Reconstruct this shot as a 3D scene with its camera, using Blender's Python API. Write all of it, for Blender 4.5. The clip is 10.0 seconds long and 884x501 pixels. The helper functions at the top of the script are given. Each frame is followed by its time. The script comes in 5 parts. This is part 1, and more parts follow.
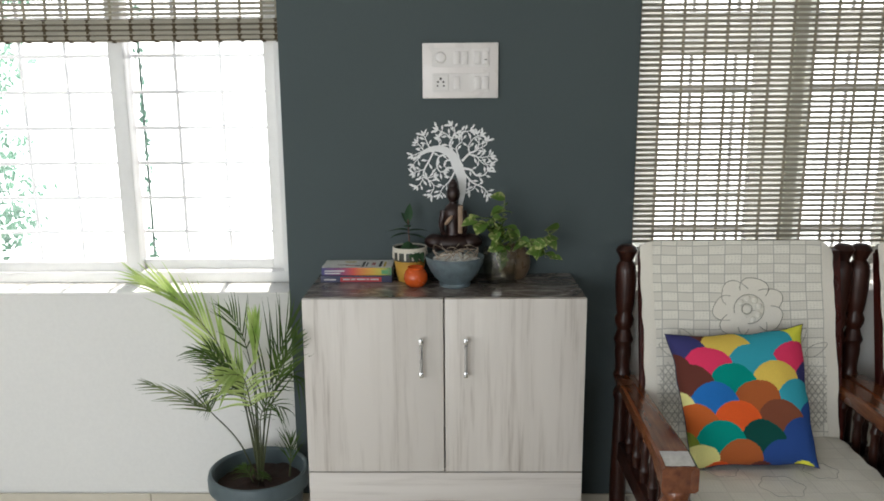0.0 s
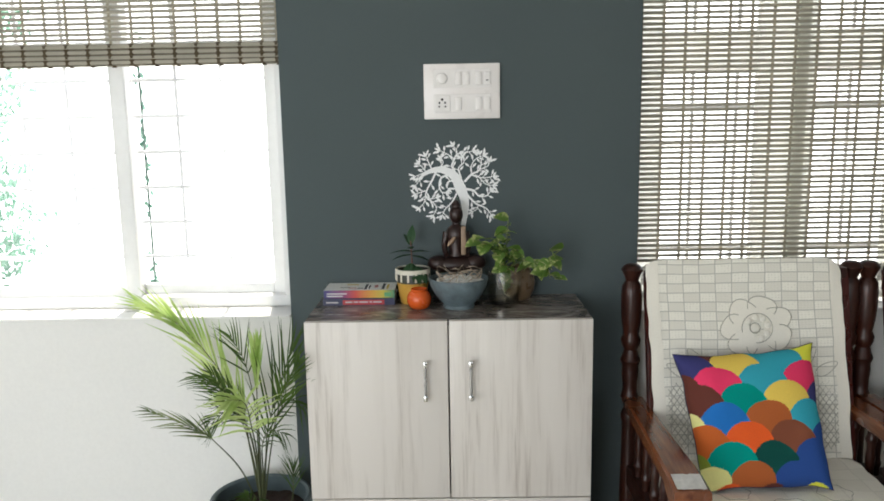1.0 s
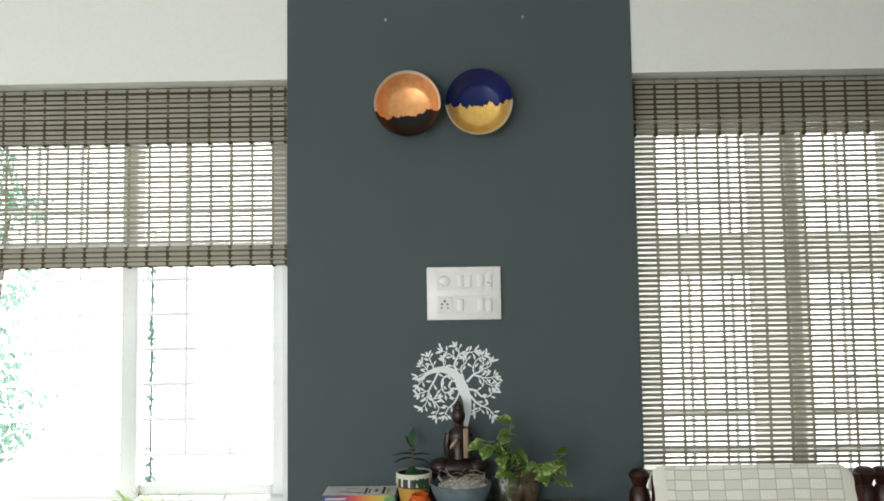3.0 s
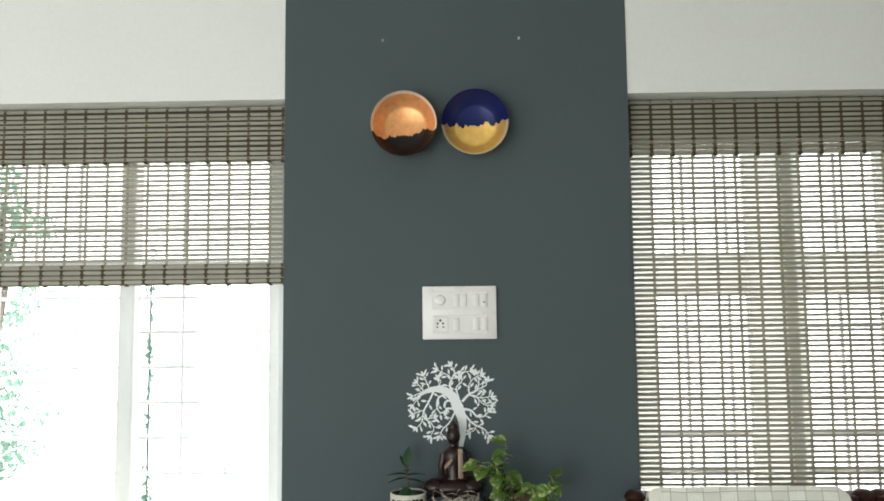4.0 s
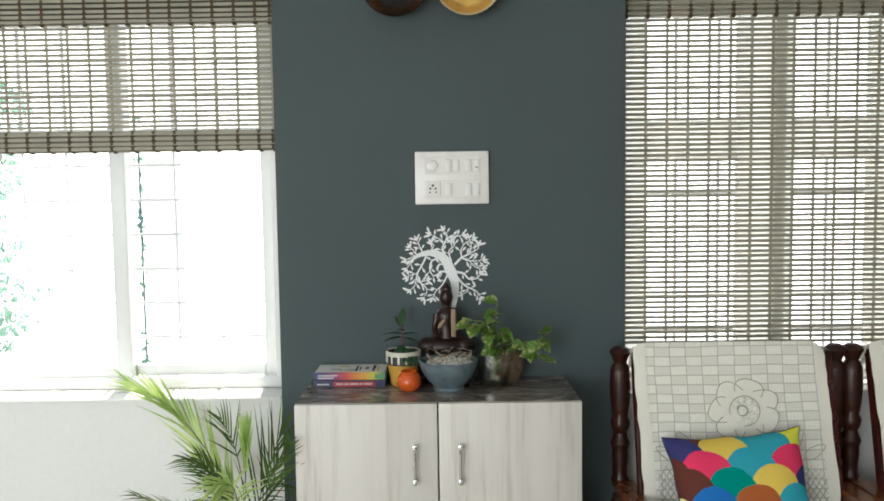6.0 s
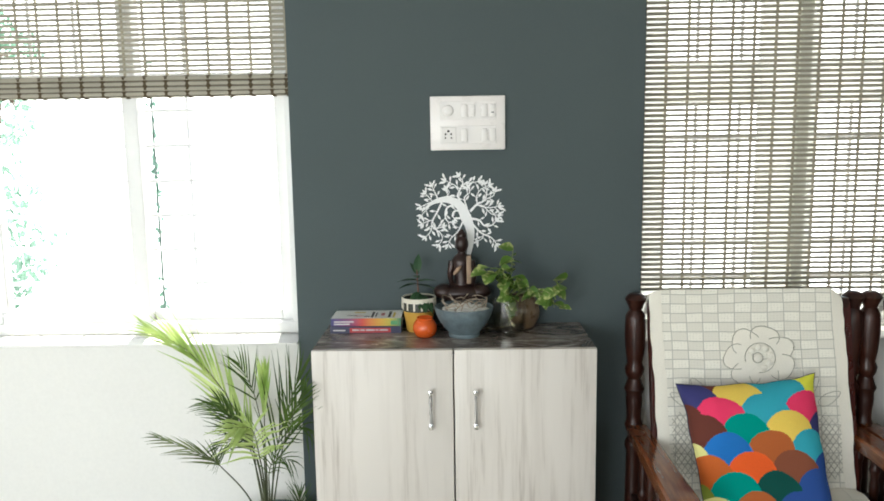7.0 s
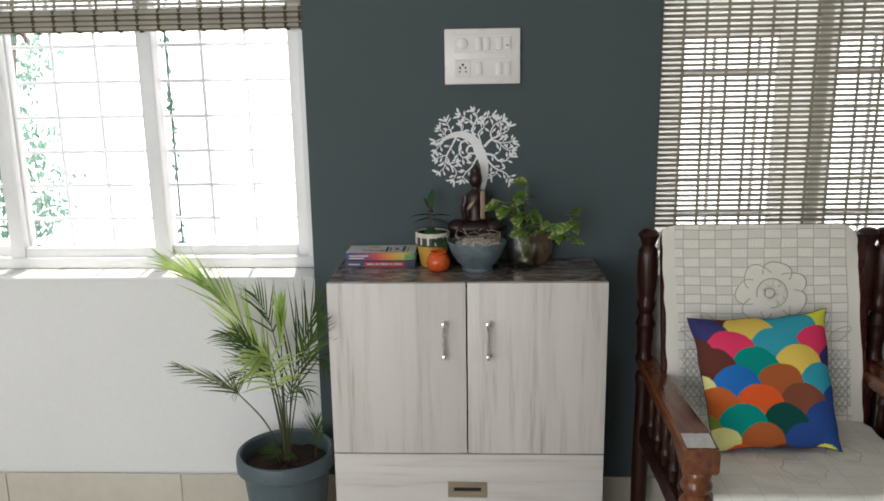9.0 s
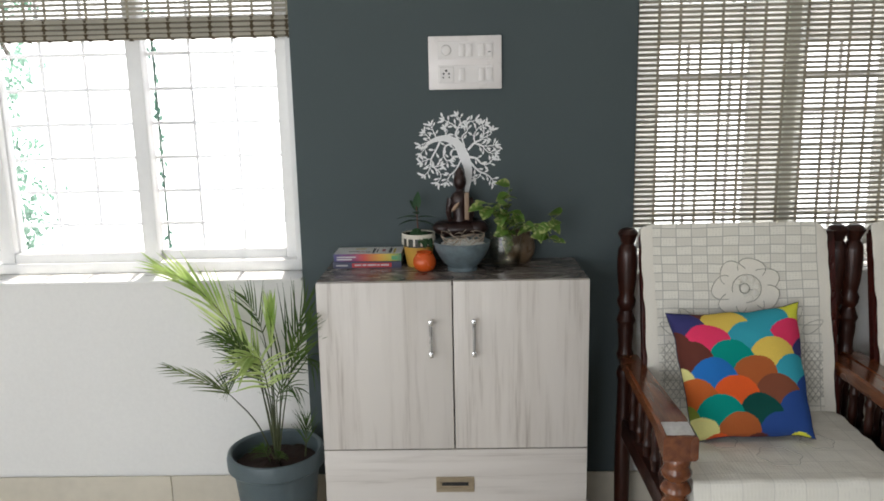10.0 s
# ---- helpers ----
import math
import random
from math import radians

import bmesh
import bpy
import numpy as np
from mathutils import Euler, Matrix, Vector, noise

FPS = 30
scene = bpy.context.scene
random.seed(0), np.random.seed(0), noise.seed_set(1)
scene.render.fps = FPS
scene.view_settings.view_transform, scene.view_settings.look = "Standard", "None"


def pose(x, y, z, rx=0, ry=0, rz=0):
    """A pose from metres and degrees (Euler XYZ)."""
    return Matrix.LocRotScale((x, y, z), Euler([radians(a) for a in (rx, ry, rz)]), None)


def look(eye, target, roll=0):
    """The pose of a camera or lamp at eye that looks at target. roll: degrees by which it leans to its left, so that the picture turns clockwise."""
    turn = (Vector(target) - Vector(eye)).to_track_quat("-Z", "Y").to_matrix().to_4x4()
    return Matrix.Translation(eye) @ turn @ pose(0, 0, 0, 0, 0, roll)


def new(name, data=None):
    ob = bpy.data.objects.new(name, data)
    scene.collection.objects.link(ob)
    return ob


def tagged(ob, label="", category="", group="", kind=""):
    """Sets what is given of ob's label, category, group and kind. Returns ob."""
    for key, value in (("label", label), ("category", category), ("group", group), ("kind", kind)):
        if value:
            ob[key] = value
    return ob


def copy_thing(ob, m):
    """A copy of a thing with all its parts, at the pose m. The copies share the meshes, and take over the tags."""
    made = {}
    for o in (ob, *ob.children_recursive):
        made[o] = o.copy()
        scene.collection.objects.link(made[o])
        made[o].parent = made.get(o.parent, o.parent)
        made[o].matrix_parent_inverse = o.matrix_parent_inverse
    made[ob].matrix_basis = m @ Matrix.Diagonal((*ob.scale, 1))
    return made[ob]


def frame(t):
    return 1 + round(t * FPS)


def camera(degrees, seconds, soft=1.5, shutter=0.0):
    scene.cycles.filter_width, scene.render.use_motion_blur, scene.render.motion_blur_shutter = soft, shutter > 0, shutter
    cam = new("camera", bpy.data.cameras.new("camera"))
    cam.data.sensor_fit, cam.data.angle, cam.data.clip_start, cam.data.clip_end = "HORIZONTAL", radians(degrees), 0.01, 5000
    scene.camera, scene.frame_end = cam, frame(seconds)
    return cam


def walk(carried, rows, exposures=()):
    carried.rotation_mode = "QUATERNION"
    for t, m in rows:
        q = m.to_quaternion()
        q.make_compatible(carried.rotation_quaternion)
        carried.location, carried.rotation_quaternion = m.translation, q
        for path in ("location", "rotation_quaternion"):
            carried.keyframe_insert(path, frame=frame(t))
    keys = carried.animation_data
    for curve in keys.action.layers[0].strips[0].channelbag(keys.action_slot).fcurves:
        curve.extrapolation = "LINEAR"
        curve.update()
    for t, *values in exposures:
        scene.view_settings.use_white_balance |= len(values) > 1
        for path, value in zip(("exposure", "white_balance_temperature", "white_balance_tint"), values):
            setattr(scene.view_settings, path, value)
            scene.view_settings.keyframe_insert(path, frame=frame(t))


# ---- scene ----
cam = camera(59.8, 10.0, soft=1.7)

PATH = [
    (0, (0.087, -2.294, 1.364), (0.058, -0.332, 0.975), -0.4),
    (0.5, (0.085, -2.275, 1.351), (0.056, -0.311, 0.978), -1.1),
    (1, (0.078, -2.273, 1.352), (0.049, -0.3, 1.025), -1.0),
    (1.5, (0.076, -2.262, 1.388), (0.028, -0.277, 1.145), -1.6),
    (2, (0.072, -2.271, 1.418), (0.041, -0.275, 1.3), -1.7),
    (2.5, (0.097, -2.278, 1.42), (0.054, -0.279, 1.445), -1.2),
    (3, (0.088, -2.295, 1.422), (0.052, -0.299, 1.551), -0.8),
    (3.2, (0.086, -2.294, 1.423), (0.041, -0.302, 1.599), -0.8),
    (4.3, (0.123, -2.297, 1.426), (0.073, -0.305, 1.6), -0.4),
    (4.5, (0.121, -2.272, 1.419), (0.079, -0.275, 1.525), -0.0),
    (5, (0.105, -2.291, 1.414), (0.108, -0.291, 1.448), -0.5),
    (5.5, (0.099, -2.307, 1.394), (0.097, -0.308, 1.332), -1.0),
    (5.7, (0.087, -2.312, 1.387), (0.087, -0.315, 1.285), -0.8),
    (6.8, (0.096, -2.303, 1.371), (0.05, -0.316, 1.145), -1.1),
    (7, (0.083, -2.3, 1.387), (0.036, -0.32, 1.108), -0.9),
    (7.5, (0.089, -2.306, 1.361), (0.037, -0.331, 1.053), -0.7),
    (8, (0.102, -2.297, 1.365), (0.042, -0.349, 0.916), -0.7),
    (8.5, (0.101, -2.3, 1.367), (0.018, -0.354, 0.913), -1.0),
    (9, (0.09, -2.318, 1.36), (0.0, -0.365, 0.941), -0.9),
    (9.5, (0.085, -2.341, 1.363), (-0.012, -0.382, 0.97), -0.9),
    (10, (0.081, -2.385, 1.335), (0.038, -0.423, 0.949), -1.2),
]
# the clip's own exposure and white balance: seconds, stops, kelvin, tint
EXPOSURE = [
    (0, 0.90, 6500, 10),
    (0.5, 0.98, 6500, 10),
    (1, 1.20, 6500, 9),
    (1.5, 1.46, 6500, 7),
    (2, 1.34, 6450, 6),
    (2.5, 1.18, 6450, 5),
    (4.5, 1.26, 6450, 4),
    (5.5, 1.05, 6450, 6),
    (6.8, 1.48, 6500, 6),
    (7.2, 1.48, 6500, 7),
    (7.5, 1.36, 6500, 8),
    (8, 0.95, 6500, 10),
    (9, 0.82, 6500, 12),
    (10, 0.88, 6500, 12),
]
walk(cam, [(t, look(eye, target, roll)) for t, eye, target, roll in PATH], EXPOSURE)

# ---- world, sun, large lights ----
world = bpy.data.worlds.new("sky")
scene.world = world
world.use_nodes = True
wn = world.node_tree.nodes
sky = wn.new("ShaderNodeTexSky")
sky.sky_type = "NISHITA"
sky.sun_disc = False
sky.sun_elevation = radians(79)
sky.sun_rotation = radians(0)
world.node_tree.links.new(sky.outputs[0], wn["Background"].inputs[0])
wn["Background"].inputs[1].default_value = 0.10

sun = new("sun", bpy.data.lights.new("sun", "SUN"))
sun.data.energy, sun.data.angle, sun.data.color = 5.0, radians(0.5), (1.0, 0.95, 0.86)
sun.matrix_world = look((-0.25, 1.94, 10.0), (0, 0, 0))


def window_lamp(eye, target, wide, high, watts, colour):
    lamp = new("window_light", bpy.data.lights.new("window_light", "AREA"))
    lamp.data.shape, lamp.data.size, lamp.data.size_y = "RECTANGLE", wide, high
    lamp.data.energy, lamp.data.color = watts, colour
    lamp.matrix_world = look(eye, target)
    return lamp


# daylight in two unseen openings behind the camera, and a third added as fill
window_lamp((-1.55, -4.66, 1.1), (-1.45, 0, 0.95), 1.7, 2.0, 34, (0.95, 0.98, 1.0))
window_lamp((-2.66, -2.6, 1.2), (0.3, -0.6, 0.9), 1.2, 1.6, 9, (0.95, 0.98, 1.0))
window_lamp((1.55, -4.66, 1.45), (1.5, 0, 1.2), 1.3, 1.2, 4.5, (1.0, 0.96, 0.89))


# ---- materials ----
def nodes_of(name):
    m = bpy.data.materials.new(name)
    m.use_nodes = True
    nt = m.node_tree
    return m, nt, nt.nodes["Principled BSDF"]


def link(nt, a, b):
    nt.links.new(a, b)


def node(nt, kind, **values):
    n = nt.nodes.new(kind)
    for key, value in values.items():
        n.inputs[key].default_value = value
    return n


def coords(nt, scale=(1, 1, 1)):
    tc = nt.nodes.new("ShaderNodeTexCoord")
    mp = nt.nodes.new("ShaderNodeMapping")
    mp.inputs["Scale"].default_value = scale
    link(nt, tc.outputs["Object"], mp.inputs["Vector"])
    return mp.outputs[0]


def mixed(nt, fac, a, b, kind="MIX"):
    """A colour mix; fac, a and b are sockets or values."""
    n = nt.nodes.new("ShaderNodeMix")
    n.data_type, n.blend_type = "RGBA", kind
    for socket, value in ((n.inputs[0], fac), (n.inputs[6], a), (n.inputs[7], b)):
        if hasattr(value, "links"):
            link(nt, value, socket)
        else:
            socket.default_value = (*value, 1) if isinstance(value, tuple) else value
    return n.outputs[2]


def ramp(nt, source, lo, hi, a=0.0, b=1.0):
    n = nt.nodes.new("ShaderNodeMapRange")
    n.inputs[1].default_value, n.inputs[2].default_value = lo, hi
    n.inputs[3].default_value, n.inputs[4].default_value = a, b
    link(nt, source, n.inputs[0])
    return n.outputs[0]


def noisy(nt, vector, scale, detail=4.0, rough=0.55):
    n = node(nt, "ShaderNodeTexNoise", Scale=scale, Detail=detail, Roughness=rough)
    link(nt, vector, n.inputs["Vector"])
    return n.outputs["Fac"]


def calc(nt, op, a, b=0.0, c=0.0):
    n = nt.nodes.new("ShaderNodeMath")
    n.operation = op
    for socket, value in zip(n.inputs, (a, b, c)):
        if hasattr(value, "links"):
            link(nt, value, socket)
        else:
            socket.default_value = value
    return n.outputs[0]


def bumped(nt, bsdf, height, strength, distance=0.002):
    b = node(nt, "ShaderNodeBump", Strength=strength, Distance=distance)
    link(nt, height, b.inputs["Height"])
    link(nt, b.outputs[0], bsdf.inputs["Normal"])


def plain(name, colour, rough=0.5, metal=0.0, vary=0.12, scale=30.0, bump=0.1, coat=0.0, big=3.0, each=0.0, shine=0.5):
    """A surface with fine grain and larger, faint unevenness."""
    m, nt, p = nodes_of(name)
    v = coords(nt)
    fine, wide = noisy(nt, v, scale), noisy(nt, v, big, 2.0)
    dark = tuple(c * (1 - vary) for c in colour)
    light = tuple(min(1.0, c * (1 + vary)) for c in colour)
    c = mixed(nt, ramp(nt, calc(nt, "ADD", calc(nt, "MULTIPLY", fine, 0.5), calc(nt, "MULTIPLY", wide, 0.5)), 0.35, 0.65), dark, light)
    if each:
        info = nt.nodes.new("ShaderNodeObjectInfo")
        c = mixed(nt, ramp(nt, info.outputs["Random"], 0, 1, 0, each), c, tuple(x * 0.35 for x in colour))
    link(nt, c, p.inputs["Base Color"])
    link(nt, ramp(nt, fine, 0.3, 0.7, rough * 0.85, min(1, rough * 1.15)), p.inputs["Roughness"])
    p.inputs["Metallic"].default_value = metal
    p.inputs["Specular IOR Level"].default_value = shine
    p.inputs["Coat Weight"].default_value = coat
    p.inputs["Coat Roughness"].default_value = 0.12
    if bump:
        bumped(nt, p, fine, bump)
    return m


def streaked(name, pale, mid, dark, along, rough=0.45):
    """Printed wood laminate: streaks run along the axis given."""
    m, nt, p = nodes_of(name)
    s = [75.0, 75.0, 75.0]
    s[along] = 3.2
    v = coords(nt, tuple(s))
    s2 = [13.0, 13.0, 13.0]
    s2[along] = 1.1
    v2 = coords(nt, tuple(s2))
    fine, wide = noisy(nt, v, 1.0, 6.0, 0.65), noisy(nt, v2, 1.0, 4.0, 0.6)
    info = nt.nodes.new("ShaderNodeObjectInfo")
    c = mixed(nt, ramp(nt, wide, 0.42, 0.72), pale, mid)
    c = mixed(nt, calc(nt, "MULTIPLY", ramp(nt, fine, 0.50, 0.70), ramp(nt, wide, 0.42, 0.64)), c, dark)
    c = mixed(nt, ramp(nt, info.outputs["Random"], 0, 1, 0.0, 0.08), c, mid)
    link(nt, c, p.inputs["Base Color"])
    p.inputs["Roughness"].default_value = rough
    bumped(nt, p, fine, 0.08)
    return m


def varnished(name, colour, dark, rough=0.22, along=2, coat=0.1):
    m, nt, p = nodes_of(name)
    s = [60.0, 60.0, 60.0]
    s[along] = 6.0
    v = coords(nt, tuple(s))
    g, w = noisy(nt, v, 1.0, 5.0, 0.6), noisy(nt, coords(nt), 7.0, 2.0)
    c = mixed(nt, ramp(nt, g, 0.35, 0.7), colour, dark)
    c = mixed(nt, ramp(nt, w, 0.45, 0.75, 0, 0.5), c, dark)
    link(nt, c, p.inputs["Base Color"])
    link(nt, ramp(nt, w, 0.3, 0.7, rough, rough * 1.8), p.inputs["Roughness"])
    p.inputs["Specular IOR Level"].default_value = 0.35
    p.inputs["Coat Weight"].default_value = coat
    p.inputs["Coat Roughness"].default_value = 0.08
    bumped(nt, p, g, 0.06)
    return m


def leafy(name, green, tip, through_light, speckle=None, fade=0.45, rough=0.42, shine=0.25):
    """A leaf that lets part of the light through."""
    m, nt, p = nodes_of(name)
    v = coords(nt)
    n = noisy(nt, v, 9.0, 3.0)
    info = nt.nodes.new("ShaderNodeObjectInfo")
    c = mixed(nt, ramp(nt, n, 0.35, 0.65), green, tip)
    if speckle:
        c = mixed(nt, ramp(nt, noisy(nt, v, 30.0, 3.0), 0.54, 0.60), c, speckle)
    c = mixed(nt, ramp(nt, info.outputs["Random"], 0, 1, 0, fade), c, tuple(x * 0.45 for x in green))
    link(nt, c, p.inputs["Base Color"])
    p.inputs["Roughness"].default_value = rough
    p.inputs["Specular IOR Level"].default_value = shine
    tr = nt.nodes.new("ShaderNodeBsdfTranslucent")
    link(nt, mixed(nt, 0.5, c, tip), tr.inputs["Color"])
    mx = nt.nodes.new("ShaderNodeMixShader")
    mx.inputs[0].default_value = through_light
    link(nt, p.outputs[0], mx.inputs[1])
    link(nt, tr.outputs[0], mx.inputs[2])
    link(nt, mx.outputs[0], nt.nodes["Material Output"].inputs["Surface"])
    return m


def clear(name, tint=(1, 1, 1), gloss=0.06):
    m, nt, p = nodes_of(name)
    t = nt.nodes.new("ShaderNodeBsdfTransparent")
    t.inputs[0].default_value = (*tint, 1)
    g = nt.nodes.new("ShaderNodeBsdfGlossy")
    g.inputs["Roughness"].default_value = 0.03
    mx = nt.nodes.new("ShaderNodeMixShader")
    mx.inputs[0].default_value = gloss
    link(nt, t.outputs[0], mx.inputs[1])
    link(nt, g.outputs[0], mx.inputs[2])
    link(nt, mx.outputs[0], nt.nodes["Material Output"].inputs["Surface"])
    return m


def torn_halves(name, upper, lower, slope, jag, up_metal, low_metal, grain):
    """Two coats of paint that meet on a ragged line across the bowl."""
    m, nt, p = nodes_of(name)
    tc = nt.nodes.new("ShaderNodeTexCoord")
    sep = nt.nodes.new("ShaderNodeSeparateXYZ")
    link(nt, tc.outputs["Object"], sep.inputs[0])
    cx = nt.nodes.new("ShaderNodeCombineXYZ")
    link(nt, sep.outputs["X"], cx.inputs["X"])
    ragged = noisy(nt, cx.outputs[0], grain, 3.0, 0.5)
    line = calc(nt, "MULTIPLY_ADD", ragged, jag, -jag / 2 + slope[0])
    line = calc(nt, "MULTIPLY_ADD", sep.outputs["X"], slope[1], line)
    over = calc(nt, "GREATER_THAN", sep.outputs["Z"], line)
    wear = noisy(nt, tc.outputs["Object"], 55.0)
    up = mixed(nt, ramp(nt, wear, 0.35, 0.7), upper, tuple(c * 0.8 for c in upper))
    low = mixed(nt, ramp(nt, wear, 0.35, 0.7), lower, tuple(c * 0.85 for c in lower))
    reach = calc(nt, "SQRT", calc(nt, "ADD", calc(nt, "MULTIPLY", sep.outputs["X"], sep.outputs["X"]), calc(nt, "MULTIPLY", sep.outputs["Z"], sep.outputs["Z"])))
    lip = calc(nt, "MULTIPLY", calc(nt, "GREATER_THAN", reach, 0.0920), 0.95)
    if up_metal > low_metal:
        up = mixed(nt, lip, up, (0.95, 0.80, 0.66))
    else:
        low = mixed(nt, lip, low, (0.97, 0.86, 0.64))
    link(nt, mixed(nt, over, low, up), p.inputs["Base Color"])
    link(nt, calc(nt, "MULTIPLY_ADD", over, up_metal - low_metal, low_metal), p.inputs["Metallic"])
    p.inputs["Roughness"].default_value = 0.34
    p.inputs["Specular IOR Level"].default_value = 0.3
    bumped(nt, p, wear, 0.05)
    return m


def crochet(name, across, up, cell=(0.045, 0.0255), force=1.0):
    """Cream crochet: blocks of close and open stitches, drawn round with a grey thread."""
    m, nt, p = nodes_of(name)
    tc = nt.nodes.new("ShaderNodeTexCoord")
    sep = nt.nodes.new("ShaderNodeSeparateXYZ")
    link(nt, tc.outputs["Object"], sep.inputs[0])
    cb = nt.nodes.new("ShaderNodeCombineXYZ")
    wob = noisy(nt, tc.outputs["Object"], 6.0, 2.0)
    shift = ramp(nt, wob, 0.0, 1.0, -0.006, 0.006)
    link(nt, calc(nt, "ADD", sep.outputs[across], shift), cb.inputs["X"])
    link(nt, calc(nt, "ADD", sep.outputs[up], shift), cb.inputs["Y"])
    br = node(nt, "ShaderNodeTexBrick", Scale=1.0)
    br.offset, br.squash = 0.0, 1.0
    br.inputs["Brick Width"].default_value, br.inputs["Row Height"].default_value = cell
    br.inputs["Mortar Size"].default_value, br.inputs["Mortar Smooth"].default_value = 0.0015, 0.3
    link(nt, cb.outputs[0], br.inputs["Vector"])
    mp = nt.nodes.new("ShaderNodeMapping")
    mp.inputs["Scale"].default_value = (1 / cell[0], 1 / cell[1], 1)
    link(nt, cb.outputs[0], mp.inputs["Vector"])
    ch = node(nt, "ShaderNodeTexChecker", Scale=1.0)
    link(nt, mp.outputs[0], ch.inputs["Vector"])
    mp2 = nt.nodes.new("ShaderNodeMapping")
    mp2.inputs["Scale"].default_value = (110, 150, 1)
    link(nt, cb.outputs[0], mp2.inputs["Vector"])
    vo = node(nt, "ShaderNodeTexVoronoi", Scale=1.0, Randomness=0.25)
    link(nt, mp2.outputs[0], vo.inputs["Vector"])
    hole = ramp(nt, vo.outputs["Distance"], 0.12, 0.34, 1.0, 0.0)
    open_cell = calc(nt, "MULTIPLY", hole, ch.outputs["Fac"])
    c = mixed(nt, ch.outputs["Fac"], tuple(top - low * force for top, low in zip((0.85, 0.82, 0.73), (0.10, 0.10, 0.095))), (0.85, 0.82, 0.73))
    c = mixed(nt, calc(nt, "MULTIPLY", open_cell, 0.35 * force), c, (0.45, 0.44, 0.39))
    c = mixed(nt, calc(nt, "MULTIPLY", br.outputs["Fac"], 0.62 * force), c, (0.33, 0.32, 0.28))
    link(nt, c, p.inputs["Base Color"])
    p.inputs["Roughness"].default_value = 0.95
    bumped(nt, p, vo.outputs["Distance"], 0.35, 0.002)
    return m


WHITE_WALL = plain("white_wall_paint", (0.78, 0.77, 0.74), 0.75, vary=0.03, scale=90, bump=0.08, big=1.2)
TEAL_WALL = plain("slate_wall_paint", (0.077, 0.097, 0.101), 0.8, shine=0.2, vary=0.06, scale=120, bump=0.10, big=1.4)
# made-up grey for unseen walls, chosen to cut light bounced into the room
LOW_BOUNCE_WALL = plain("low_bounce_grey", (0.30, 0.31, 0.31), 0.75, vary=0.04, scale=90, bump=0.08, big=1.2)
CEILING = plain("ceiling_paint", (0.80, 0.79, 0.77), 0.8, vary=0.03, scale=60)
TILE = plain("cream_floor_tile", (0.61, 0.56, 0.46), 0.18, vary=0.06, scale=25, bump=0.02, each=0.08)
GROUT = plain("grout", (0.45, 0.41, 0.34), 0.9, vary=0.1)
UPVC = plain("white_window_plastic", (0.78, 0.78, 0.77), 0.35, vary=0.03, scale=40, bump=0.02)
SILL = plain("white_sill_stone", (0.84, 0.83, 0.80), 0.3, vary=0.05, scale=20, bump=0.03)
GRILLE = plain("white_grille_enamel", (0.80, 0.80, 0.81), 0.4, vary=0.03)
# same plastic twice: MILKY transmits daylight to look lit, POST is toned shaded
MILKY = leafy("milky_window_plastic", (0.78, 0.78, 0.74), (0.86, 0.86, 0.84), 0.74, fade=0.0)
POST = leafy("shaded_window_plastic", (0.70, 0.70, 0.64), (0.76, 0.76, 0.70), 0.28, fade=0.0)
PANE = clear("window_glass", (0.99, 0.99, 0.99), 0.04)
SLAT = leafy("pale_blind_slat", (0.335, 0.315, 0.255), (0.40, 0.37, 0.30), 0.10, fade=0.12)
# paler copy of the brown cord, toned as if backlit
CORD_BACKLIT = leafy("backlit_blind_cord", (0.38, 0.35, 0.27), (0.48, 0.44, 0.35), 0.40, fade=0.1)
# dark tones for the shade between doubled slats and inside the folds
GAP_SHADE = plain("dark_brown_gap_shade", (0.055, 0.045, 0.032), 0.9, vary=0.15, scale=150)
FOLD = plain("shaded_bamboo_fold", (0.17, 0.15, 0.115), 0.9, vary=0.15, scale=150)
CORD = plain("brown_blind_cord", (0.075, 0.055, 0.030), 0.85, vary=0.2, scale=200)
LAMINATE = streaked("whitewashed_laminate", (0.665, 0.62, 0.57), (0.575, 0.53, 0.48), (0.36, 0.31, 0.265), 2)
LAMINATE_H = streaked("whitewashed_laminate_level", (0.665, 0.62, 0.57), (0.575, 0.53, 0.48), (0.36, 0.31, 0.265), 0)


def smoky(name):
    """Dark laminate printed with pale, drifting marble clouds."""
    m, nt, p = nodes_of(name)
    v = coords(nt, (1.0, 1.6, 1.0))
    n1 = node(nt, "ShaderNodeTexNoise", Scale=7.0, Detail=8.0, Roughness=0.65, Distortion=1.6)
    link(nt, v, n1.inputs["Vector"])
    n2 = noisy(nt, coords(nt, (9, 40, 9)), 1.0, 5.0, 0.6)
    c = mixed(nt, ramp(nt, n1.outputs["Fac"], 0.35, 0.60), (0.075, 0.058, 0.050), (0.21, 0.18, 0.16))
    c = mixed(nt, calc(nt, "MULTIPLY", ramp(nt, n1.outputs["Fac"], 0.52, 0.68), ramp(nt, n2, 0.40, 0.65)), c, (0.54, 0.50, 0.46))
    link(nt, c, p.inputs["Base Color"])
    link(nt, ramp(nt, n2, 0.3, 0.7, 0.14, 0.28), p.inputs["Roughness"])
    return m


